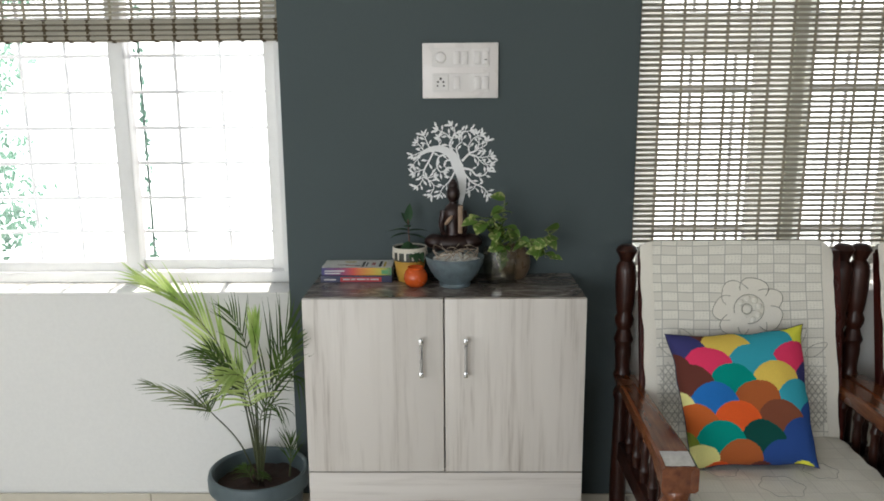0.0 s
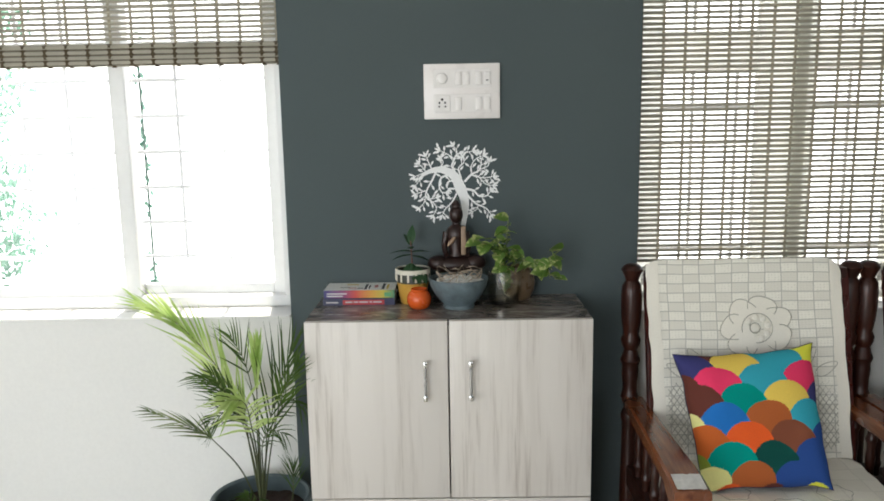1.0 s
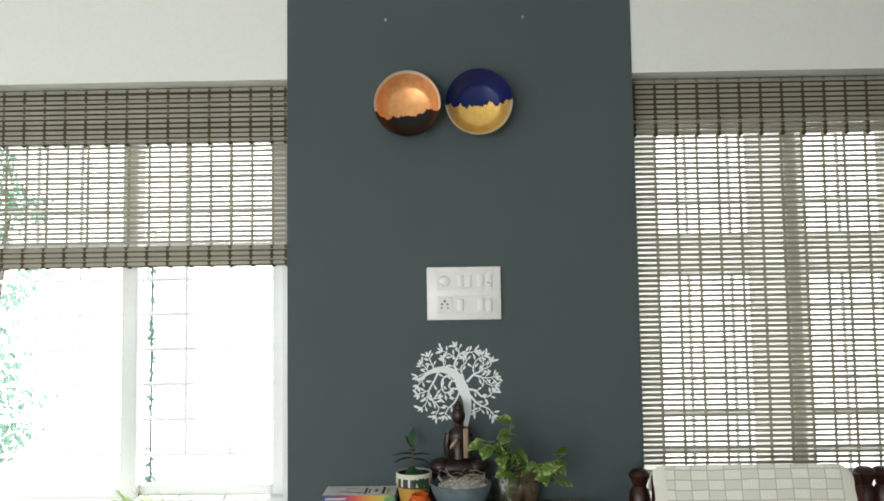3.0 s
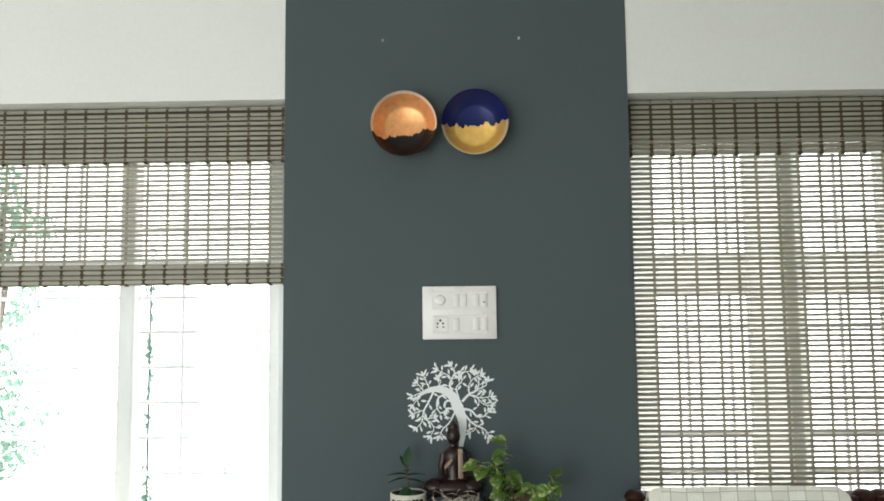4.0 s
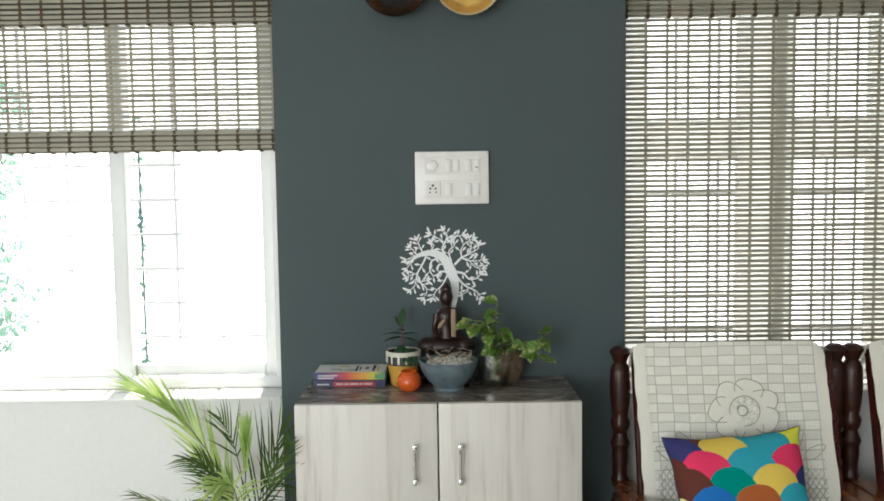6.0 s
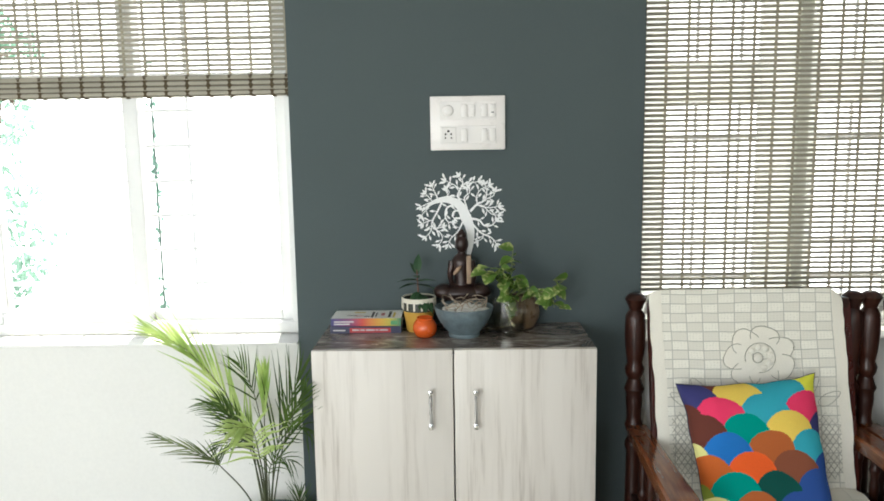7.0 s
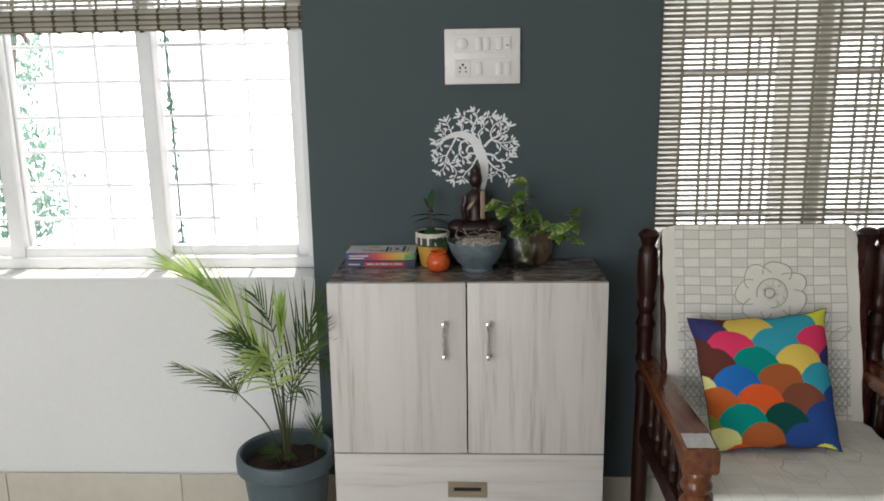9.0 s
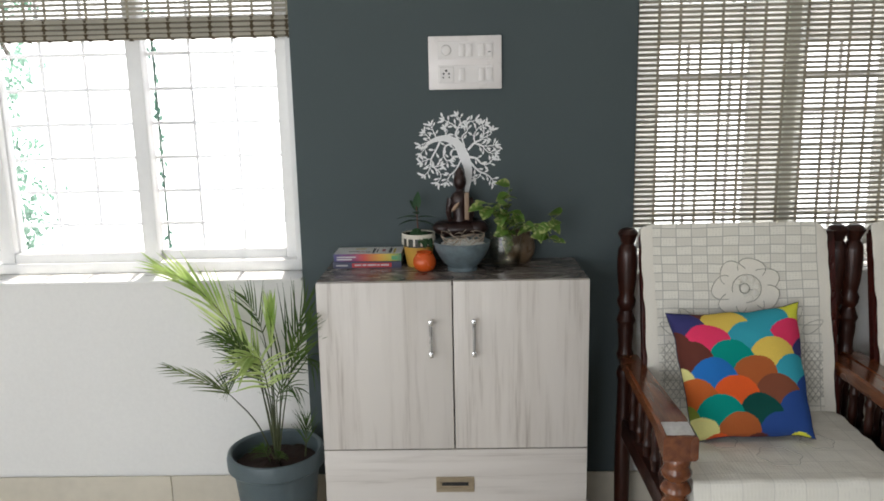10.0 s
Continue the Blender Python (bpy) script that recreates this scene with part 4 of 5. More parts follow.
def small_planter():
    x, y = -0.040, -0.085
    s = thing("planter", (x, y, CT), "small yellow and cream patterned planter with a dark-leaved seedling", "planter")
    part("pot", lathe([(0.0, 0.0), (0.034, 0.0), (0.037, 0.004), (0.044, 0.050), (0.047, 0.062), (0.045, 0.062), (0.040, 0.056), (0.0, 0.056)], (x, y, CT), n=36), YELLOW, s)
    part("band", lathe([(0.0455, 0.0625), (0.0475, 0.0625), (0.0500, 0.092), (0.0490, 0.098), (0.0465, 0.098), (0.0450, 0.092), (0.0430, 0.0625), (0.0455, 0.0625)], (x, y, CT), n=36), plain("dark_glaze", (0.035, 0.04, 0.03), 0.4, vary=0.3), s, "dark glazed band")
    part("rim", lathe([(0.0470, 0.0885), (0.0505, 0.0885), (0.0512, 0.100), (0.0490, 0.102), (0.0465, 0.100), (0.0470, 0.0885)], (x, y, CT), n=36), CREAM_RIM, s, "cream rim")
    tooth = shared("tooth", box((-0.0030, -0.0012, -0.022), (0.0030, 0.0012, 0.0), bevel=0.0008, seg=1), CREAM_RIM)
    for k in range(14):
        a = 2 * math.pi * k / 14
        piece("tooth", tooth, s, (x + 0.0500 * math.cos(a), y + 0.0500 * math.sin(a), CT + 0.089), Euler((0, 0, a + math.pi / 2)).to_matrix().to_4x4())
    part("soil", lathe([(0.0, 0.002), (0.0445, 0.0), (0.0, -0.01)], (x, y, CT + 0.082), n=24), SOIL, s)
    part("stem", tube(bez([(x, y, CT + 0.078), (x - 0.002, y, CT + 0.13), (x - 0.004, y - 0.003, CT + 0.182)], 10), [0.0028 - 0.00015 * i for i in range(10)]), TWIG, s)
    leaf = shared("leaf", blade(0.064, 0.030), DARK_LEAF, 0)
    for az, up, z, k in ((175, 8, 0.150, 1.0), (195, 2, 0.140, 0.9), (10, 12, 0.147, 0.9), (-12, 0, 0.137, 0.85), (80, 78, 0.175, 0.85), (265, 30, 0.158, 0.7), (130, 55, 0.168, 0.7), (240, -30, 0.115, 0.9), (300, -38, 0.112, 0.95)):
        turn = Euler((0, radians(-up), radians(az))).to_matrix().to_4x4() @ Matrix.Scale(k, 4)
        piece("leaf", leaf, s, (x - 0.003, y - 0.002, CT + z), turn)
    for az, k in ((285, 1.0), (310, 1.05), (262, 0.8), (335, 0.8)):
        piece("leaf", leaf, s, (x + 0.010, y - 0.02, CT + 0.108), Euler((0, radians(28), radians(az))).to_matrix().to_4x4() @ Matrix.Scale(k, 4))
    return s


small_planter()
o = thing("pot", (-0.020, -0.160, CT), "small round glossy orange ceramic pot", "pot")
part("shell", lathe([(0.0, 0.0), (0.020, 0.0), (0.028, 0.006), (0.034, 0.020), (0.0335, 0.034), (0.027, 0.047), (0.022, 0.051), (0.0235, 0.056), (0.0215, 0.057), (0.018, 0.051), (0.0, 0.045)], (-0.020, -0.160, CT), n=40), ORANGE, o, smooth=60)


def pothos_jar():
    x, y = 0.222, -0.125
    j = thing("glass_jar", (x, y, CT), "ribbed glass jar of water with trailing variegated pothos", "jar")
    n = 48
    bm = bmesh.new()
    rings = []
    for r, h in ((0.038, 0.0), (0.044, 0.004), (0.047, 0.03), (0.050, 0.062), (0.052, 0.088), (0.0535, 0.100), (0.0510, 0.100), (0.0490, 0.086), (0.0470, 0.062), (0.044, 0.03), (0.040, 0.008)):
        rings.append([bm.verts.new((x + (r + 0.0012 * math.cos(12 * a)) * math.cos(a), y + (r + 0.0012 * math.cos(12 * a)) * math.sin(a), CT + h)) for a in (2 * math.pi * i / n for i in range(n))])
    for a, b in zip(rings, rings[1:]):
        for i in range(n):
            bm.faces.new((a[i], a[(i + 1) % n], b[(i + 1) % n], b[i]))
    bm.faces.new(rings[0][::-1])
    bm.faces.new(rings[-1])
    part("jar", bm, GLASS, j, "clear ribbed glass", smooth=60)
    part("water", lathe([(0.0, 0.009), (0.039, 0.009), (0.042, 0.03), (0.043, 0.055), (0.0, 0.055)], (x, y, CT), n=32), WATER, j)
    rng = random.Random(8)
    leaf = shared("leaf", blade(0.056, 0.046, 0.25, 0.3), POTHOS, 0)
    leaf2 = shared("leaf", blade(0.042, 0.032, 0.3, 0.35), POTHOS, 0)
    stems = (((0.0, 0.0, 0.10), (0.004, -0.02, 0.17), (0.010, -0.03, 0.250)), ((0.0, 0.0, 0.10), (-0.030, -0.03, 0.165), (-0.082, -0.045, 0.195)),
             ((0.01, 0, 0.10), (0.045, -0.03, 0.135), (0.098, -0.04, 0.128), (0.158, -0.045, 0.165)), ((0.01, 0, 0.10), (0.05, -0.035, 0.13), (0.095, -0.05, 0.115), (0.140, -0.055, 0.085)),
             ((0.0, -0.01, 0.10), (-0.012, -0.035, 0.16), (-0.025, -0.05, 0.200)), ((0, 0, 0.1), (0.02, -0.04, 0.15), (0.04, -0.05, 0.165)), ((0, 0, 0.03), (-0.005, -0.01, 0.10), (0.0, -0.05, 0.125)))
    for s in stems:
        line = bez([(x + a, y + b, CT + c) for a, b, c in s], 18)
        part("vine", tube(line, 0.0017, sides=5), VINE, j)
        for k in range(11):
            q = line[min(17, 5 + int(1.2 * k))]
            turn = Euler((rng.gauss(0, 0.5), rng.uniform(-0.6, 0.7), rng.uniform(3.3, 6.2) if rng.random() < 0.75 else rng.uniform(0, 3))).to_matrix().to_4x4() @ Matrix.Scale(rng.uniform(0.6, 1.0), 4)
            piece("leaf", leaf if rng.random() < 0.6 else leaf2, j, q, turn)
    return j


pothos_jar()
v = thing("vase", (0.268, -0.058, CT), "small round brown glazed vase behind the glass jar", "vase")
part("shell", lathe([(0.0, 0.0), (0.030, 0.0), (0.034, 0.004), (0.046, 0.028), (0.049, 0.050), (0.044, 0.074), (0.034, 0.090), (0.036, 0.097), (0.033, 0.098), (0.030, 0.090), (0.040, 0.070), (0.0, 0.040)], (0.268, -0.058, CT), n=40),
     plain("brown_glaze", (0.13, 0.085, 0.05), 0.3, vary=0.3, scale=40), v, smooth=60)


def statue():
    x, y = 0.088, -0.052
    bm = box((x - 0.060, y - 0.030, CT), (x + 0.060, y + 0.034, CT + 0.085), bevel=0.012)
    ball((x, y - 0.004, CT + 0.108), (0.082, 0.046, 0.026), bm, seg=24)
    ball((x - 0.052, y - 0.012, CT + 0.112), (0.034, 0.034, 0.022), bm)
    ball((x + 0.052, y - 0.012, CT + 0.112), (0.034, 0.034, 0.022), bm)
    lathe([(0.0, 0.115), (0.032, 0.118), (0.023, 0.150), (0.027, 0.182), (0.031, 0.200), (0.022, 0.214), (0.012, 0.222), (0.011, 0.232), (0.0, 0.234)], (x, y + 0.004, CT), bm, 24)
    for s in (-1, 1):
        tube(bez([(x + s * 0.028, y + 0.002, CT + 0.200), (x + s * 0.035, y - 0.006, CT + 0.162), (x + s * 0.030, y - 0.036, CT + 0.138)], 10), [0.0115 - 0.0005 * i for i in range(10)], bm, 10)
    ball((x, y - 0.002, CT + 0.252), (0.020, 0.023, 0.027), bm)
    ball((x, y, CT + 0.276), (0.015, 0.017, 0.014), bm)
    ball((x, y, CT + 0.288), (0.008, 0.008, 0.007), bm, seg=12)
    for f in bm.faces:
        f.material_index = 0
    before = len(bm.faces)
    box((x + 0.013, y - 0.050, CT + 0.140), (x + 0.027, y - 0.034, CT + 0.222), bm, 0.003)
    ball((x - 0.014, y - 0.036, CT + 0.178), (0.006, 0.006, 0.018), bm, Euler((0, 0.7, 0)).to_matrix().to_4x4())
    bm.faces.ensure_lookup_table()
    for f in bm.faces[before:]:
        f.material_index = 1
    me = bpy.data.meshes.new("statue")
    bmesh.ops.translate(bm, verts=bm.verts, vec=(-x, -y, -CT))
    bm.to_mesh(me)
    bm.free()
    me.materials.append(BRONZE)
    me.materials.append(ROBE)
    finish(me, 45)
    ob = new("statue", me)
    ob.location = (x, y, CT)
    return tagged(ob, "small dark bronze seated statue on the cabinet", "statue")


statue()


# ---- palm in its pot ----
def palm():
    px, py = -0.487, -0.205
    p = thing("potted_palm", (px, py, 0), "young areca palm in a grey-green plastic pot", "potted palm")
    part("pot", lathe([(0.0, 0.0), (0.098, 0.0), (0.102, 0.004), (0.126, 0.225), (0.129, 0.245), (0.140, 0.250), (0.146, 0.256), (0.147, 0.285), (0.143, 0.300), (0.136, 0.302), (0.130, 0.296), (0.128, 0.250), (0.0, 0.240)], (px, py, 0), n=56), POT, p, smooth=40)
    rng = random.Random(17)
    bm = bmesh.new()
    n, rings = 40, []
    for k in range(7):
        r = 0.1275 * k / 6
        rings.append([bm.verts.new((px + r * math.cos(2 * math.pi * i / n), py + r * math.sin(2 * math.pi * i / n), 0.252 + rng.uniform(-0.004, 0.006) + 0.012 * (1 - k / 6))) for i in range(n)] if k else [bm.verts.new((px, py, 0.266))])
    for i in range(n):
        bm.faces.new((rings[0][0], rings[1][i], rings[1][(i + 1) % n]))
    for a, b in zip(rings[1:], rings[2:]):
        for i in range(n):
            bm.faces.new((a[i], b[i], b[(i + 1) % n], a[(i + 1) % n]))
    part("soil", bm, SOIL, p, "red-brown soil")

    def at(x, z, y):
        """Drawing places: x and z in millimetres from the stem's foot."""
        return Vector((px + x / 1000, py + y / 1000, 0.262 + z / 1000))

    def frond(points, start, count, length, spread, droop, width, flat=0.4, seed=0, lie=0.5, leaf=None):
        rng = random.Random(seed)
        line = bez([at(*q) for q in points], 40)
        f = part("frond", tube(line, [0.0030 * (1 - 0.85 * i / 39) for i in range(40)], sides=6), STEM, p, "green palm stalk")
        bm = bmesh.new()
        for k in range(count):
            t = start + (1 - start) * (k + 0.5) / count
            i = min(38, int(t * 39))
            fr = t * 39 - i
            q = line[i].lerp(line[i + 1], fr)
            g = (line[i + 1] - line[i]).normalized()
            side = g.cross(Vector((0.0, -1.0, flat))).normalized()
            rel = (k + 0.5) / count
            size = length * (0.55 + 0.75 * math.sin(math.pi * min(1, rel * 0.75 + 0.2))) * (1.0 - 0.35 * rel)
            for s in (1, -1):
                sp = spread * (1.0 - 0.55 * rel) * rng.uniform(0.8, 1.2)
                d = (g * math.cos(sp) + side * s * math.sin(sp) + Vector((rng.gauss(0, 0.07), rng.gauss(0, 0.12), rng.gauss(0, 0.07)))).normalized()
                ln = size * rng.uniform(0.85, 1.12)
                w = width * rng.uniform(0.8, 1.15)
                across = d.cross(Vector((rng.gauss(0, 0.35), -1 + lie * 0.5, lie + rng.gauss(0, 0.35)))).normalized()
                last = None
                for m in range(7):
                    u = m / 6
                    c = q + d * ln * u + Vector((0, -0.02 * u * u, -droop * ln * u * u * rng.uniform(0.8, 1.2)))
                    ww = w * 0.5 * (0.35 + 0.65 * math.sin(math.pi * min(1.0, 0.18 + u * 0.75))) * (1 - u ** 3)
                    ww = max(ww, 0.0003)
                    now = [bm.verts.new(c - across * ww), bm.verts.new(c + Vector((0, ww * 0.35, 0))), bm.verts.new(c + across * ww)]
                    if last:
                        bm.faces.new((last[0], last[1], now[1], now[0]))
                        bm.faces.new((last[1], last[2], now[2], now[1]))
                    last = now
        part("foliage", bm, leaf or PALM, f, "", 0)
        return f

    frond(((0, 0, 0), (-30, 180, 20), (-54, 262, 50), (-150, 395, 125), (-268, 504, 175), (-395, 572, 197)), 0.36, 22, 0.175, 0.36, 0.0, 0.0090, seed=1, lie=0.9, leaf=PALM_YOUNG_LIT)
    frond(((-4, 0, -4), (-48, 123, -15), (-106, 208, -30), (-152, 252, -38), (-292, 318, -45)), 0.58, 13, 0.088, 0.40, 0.04, 0.0048, seed=2, lie=0.9, leaf=PALM_OLIVE)
    frond(((0, 0, 4), (-25, 170, 15), (-58, 277, 25), (-116, 348, 40), (-185, 385, 50)), 0.50, 11, 0.095, 0.50, 0.20, 0.0052, seed=3)
    frond(((0, 0, -6), (-2, 160, -10), (-4, 260, -40), (-12, 345, -70), (-42, 372, -120)), 0.45, 18, 0.125, 0.95, 0.36, 0.0084, flat=0.9, seed=4, lie=0.9, leaf=PALM_YOUNG_LIT)
    frond(((2, 0, 0), (4, 180, 0), (4, 310, 0), (6, 400, 5), (8, 480, 10)), 0.60, 8, 0.115, 0.17, 0.02, 0.0095, seed=5, leaf=PALM_YOUNG_LIT)
    frond(((4, 0, 2), (18, 140, 5), (29, 236, 5), (70, 370, 5), (112, 490, 15)), 0.42, 13, 0.190, 0.44, 0.0, 0.0058, seed=6, lie=0.1)
    frond(((6, 0, 0), (34, 160, -10), (62, 275, -35), (100, 380, -70), (150, 470, -100)), 0.60, 11, 0.120, 0.50, 0.06, 0.0062, seed=7)
    frond(((4, 0, 6), (14, 140, 20), (40, 250, 30), (90, 310, 45), (135, 275, 55)), 0.50, 10, 0.085, 0.7, 0.35, 0.0038, seed=8)
    frond(((0, 0, 5), (-12, 150, 10), (-28, 250, 0), (-62, 305, -30), (-115, 290, -70)), 0.50, 10, 0.085, 0.8, 0.40, 0.0050, seed=9)
    frond(((0, 0, 0), (-10, 150, 0), (-28, 255, -5), (-66, 335, -12), (-120, 410, -5)), 0.50, 11, 0.110, 0.50, 0.06, 0.0058, seed=13, lie=0.8)
    frond(((4, 0, -2), (12, 120, -10), (20, 205, -30), (52, 262, -60), (105, 262, -95)), 0.45, 10, 0.090, 0.8, 0.30, 0.0034, seed=14)
    frond(((-2, 0, 2), (-6, 160, 20), (-14, 300, 40), (-38, 420, 50), (-78, 500, 60)), 0.66, 8, 0.110, 0.55, 0.03, 0.0048, seed=15, lie=0.3)
    frond(((82, -5, 30), (86, 35, 32), (88, 80, 34), (90, 110, 36)), 0.30, 10, 0.085, 0.55, 0.03, 0.0038, seed=10)
    frond(((-16, 0, -14), (-26, 30, -18), (-40, 58, -24)), 0.25, 8, 0.050, 0.9, 0.25, 0.0040, seed=11)
    frond(((10, 0, -12), (16, 20, -18), (26, 36, -26)), 0.25, 6, 0.040, 0.9, 0.25, 0.0040, seed=12)
    return p


palm()


# ---- wooden chairs ----
def turned(x, y, z0, z1, r, rings, bm=None, n=20):
    """A lathe-turned post with beads at the given shares of its height."""
    prof = [(0.0, 0.0), (r * 0.9, 0.0)]
    h = z1 - z0
    for k in range(1, 60):
        t = k / 60
        rr = r * (0.86 + 0.08 * math.sin(t * 9))
        for c, w, amp in rings:
            rr += r * amp * math.exp(-((t - c) / w) ** 2)
        prof.append((rr, h * t))
    prof += [(r * 0.9, h * 0.995), (r * 0.6, h), (0.0, h)]
    return lathe(prof, (x, y, z0), bm, n)


BACK_Y = -0.105


def back_y(z):
    return BACK_Y - 0.035 - (0.95 - z) * 0.22


def chair(x0):
    """A broad armchair: its left back post stands at x0."""
    x1, cw = x0 + 0.622, 0.622
    c = thing("wooden_armchair", (x0 + cw / 2, -0.4, 0), "dark varnished teak armchair with turned posts", "chair", "wooden armchairs")
    for x in (x0, x1):
        part("back_post", turned(x, BACK_Y, 0.0, 0.945, 0.026, ((0.52, 0.012, 0.22), (0.55, 0.01, -0.25), (0.58, 0.012, 0.25), (0.66, 0.02, 0.1), (0.70, 0.010, 0.25), (0.73, 0.008, -0.2), (0.76, 0.010, 0.25), (0.79, 0.008, -0.25), (0.885, 0.075, 0.22), (0.955, 0.012, -0.40), (0.980, 0.012, 0.28))), WOOD_SHADED, c)
    for x in (x0 + 0.042, x1 - 0.042):
        bm = bmesh.new()
        last = None
        for k in range(14):
            z = 0.33 + 0.59 * k / 13
            y = back_y(z) + 0.016
            now = [bm.verts.new((x + a, y + b, z)) for a, b in ((-0.014, -0.013), (0.014, -0.013), (0.014, 0.013), (-0.014, 0.013))]
            if last:
                for i in range(4):
                    bm.faces.new((last[i], last[(i + 1) % 4], now[(i + 1) % 4], now[i]))
            else:
                bm.faces.new(now[::-1])
            last = now
        bm.faces.new(last)
        for k in range(5):
            z = 0.52 + 0.08 * k
            ring = [Vector((x + 0.009 * math.cos(a) * (1 - a / 16), back_y(z) - 0.001, z + 0.024 * math.sin(a) * (1 - a / 16))) for a in (0.5 * i for i in range(20))]
            tube(ring, 0.0028, bm, 5)
        part("back_stile", bm, WOOD_RED, c, "red-stained carved stile")
    bm = box((x0 + 0.028, back_y(0.90) + 0.004, 0.86), (x1 - 0.028, back_y(0.90) + 0.032, 0.935), bevel=0.008)
    part("top_rail", bm, WOOD_SHADED, c)
    part("lower_rail", box((x0 + 0.028, back_y(0.36) + 0.004, 0.33), (x1 - 0.028, back_y(0.36) + 0.032, 0.395), bevel=0.006), WOOD_SHADED, c)
    for k in range(6):
        x = x0 + 0.10 + k * (cw - 0.2) / 5
        part("back_spindle", tube([Vector((x, back_y(z) + 0.02, z)) for z in (0.39, 0.5, 0.62, 0.74, 0.87)], [0.010, 0.014, 0.010, 0.014, 0.010], sides=10), WOOD_SHADED, c)
    for x, s in ((x0 + 0.008, -1), (x1 - 0.008, 1)):
        bm = bmesh.new()
        last = None
        n = 18
        for k in range(n):
            t = k / (n - 1)
            y = BACK_Y - 0.02 - t * 0.562
            w = 0.030 + 0.012 * t ** 1.5
            xx = x + s * 0.004 * math.sin(math.pi * t)
            top, low = 0.556 + 0.006 * math.sin(math.pi * t) - 0.012 * max(0.0, (t - 0.86) / 0.14) ** 1.2, 0.520 - 0.038 * max(0.0, (t - 0.86) / 0.14) ** 0.5
            e = 0.006
            now = [bm.verts.new((xx + a, y, z)) for a, z in ((-w, low + e), (-w + e, low), (w - e, low), (w, low + e), (w, top - e), (w - e, top), (-w + e, top), (-w, top - e))]
            if last:
                for i in range(8):
                    bm.faces.new((last[i], last[(i + 1) % 8], now[(i + 1) % 8], now[i]))
            else:
                bm.faces.new(now[::-1])
            last = now
        bm.faces.new(last)
        bmesh.ops.recalc_face_normals(bm, faces=bm.faces)
        arm = part("armrest", bm, WOOD_LIT, c, "glossy armrest, toned as lit")
        # thin plate laid on the arm in place of the window's glint
        if s < 0:
            bm = bmesh.new()
            last = None
            for k in range(12):
                t = 0.895 + 0.095 * k / 11
                y = BACK_Y - 0.02 - t * 0.562
                z = 0.5572 + 0.006 * math.sin(math.pi * t) - 0.012 * max(0.0, (t - 0.86) / 0.14) ** 1.2
                now = [bm.verts.new((x + s * 0.004 * math.sin(math.pi * t) + (-0.033 + 0.066 * i / 9), y + 0.004 * noise.noise(Vector((i * 0.7, 3.0 if k else 8.0, 0))) * (k in (0, 11)), z)) for i in range(10)]
                if last:
                    for i in range(9):
                        bm.faces.new((last[i], last[i + 1], now[i + 1], now[i]))
                last = now
            bmesh.ops.recalc_face_normals(bm, faces=bm.faces)
            part("glint_patch", bm, ARM_GLINT, arm, "pale plate standing in for a window reflection")
        part("front_post", turned(x, -0.655, 0.0, 0.486, 0.033, ((0.97, 0.02, 0.12), (0.91, 0.022, 0.22), (0.865, 0.010, -0.2), (0.82, 0.022, 0.22), (0.775, 0.01, -0.2), (0.73, 0.022, 0.2), (0.62, 0.05, -0.1), (0.3, 0.03, 0.15))), WOOD_LIT, c)
        part("side_rail", box((x - 0.018, -0.635, 0.285), (x + 0.018, BACK_Y - 0.02, 0.345), bevel=0.005), WOOD_SHADED, c)
        for k in range(5):
            part("arm_spindle", turned(x, -0.20 - 0.088 * k, 0.343, 0.522, 0.012, ((0.2, 0.05, 0.3), (0.5, 0.12, 0.25), (0.8, 0.05, 0.3)), n=12), WOOD_SHADED, c)
    part("front_rail", box((x0 + 0.03, -0.675, 0.285), (x1 - 0.03, -0.640, 0.345), bevel=0.005), WOOD_SHADED, c)
    part("seat_base", box((x0 + 0.026, -0.640, 0.325), (x1 - 0.026, BACK_Y - 0.05, 0.344), bevel=0.003), WOOD_SHADED, c)
    return c


def seat_cushion(x0):
    s = thing("seat_cushion", (x0 + 0.311, -0.42, 0.344), "flat cream seat cushion on a wooden armchair", "cushion", "seat cushions")
    bm = box((x0 + 0.040, -0.672, 0.3445), (x0 + 0.582, -0.245, 0.412), bevel=0.022, seg=4)
    part("cover", bm, SEAT_FOAM, s)
    return s


def drape(name, grid, thick, material, parent):
    """A cloth from rows of points, given a little thickness."""
    bm = bmesh.new()
    rows = [[bm.verts.new(q) for q in r] for r in grid]
    for a, b in zip(rows, rows[1:]):
        for i in range(len(a) - 1):
            bm.faces.new((a[i], a[i + 1], b[i + 1], b[i]))
    bm.normal_update()
    bmesh.ops.solidify(bm, geom=list(bm.faces), thickness=thick)
    return part(name, bm, material, parent, smooth=60)


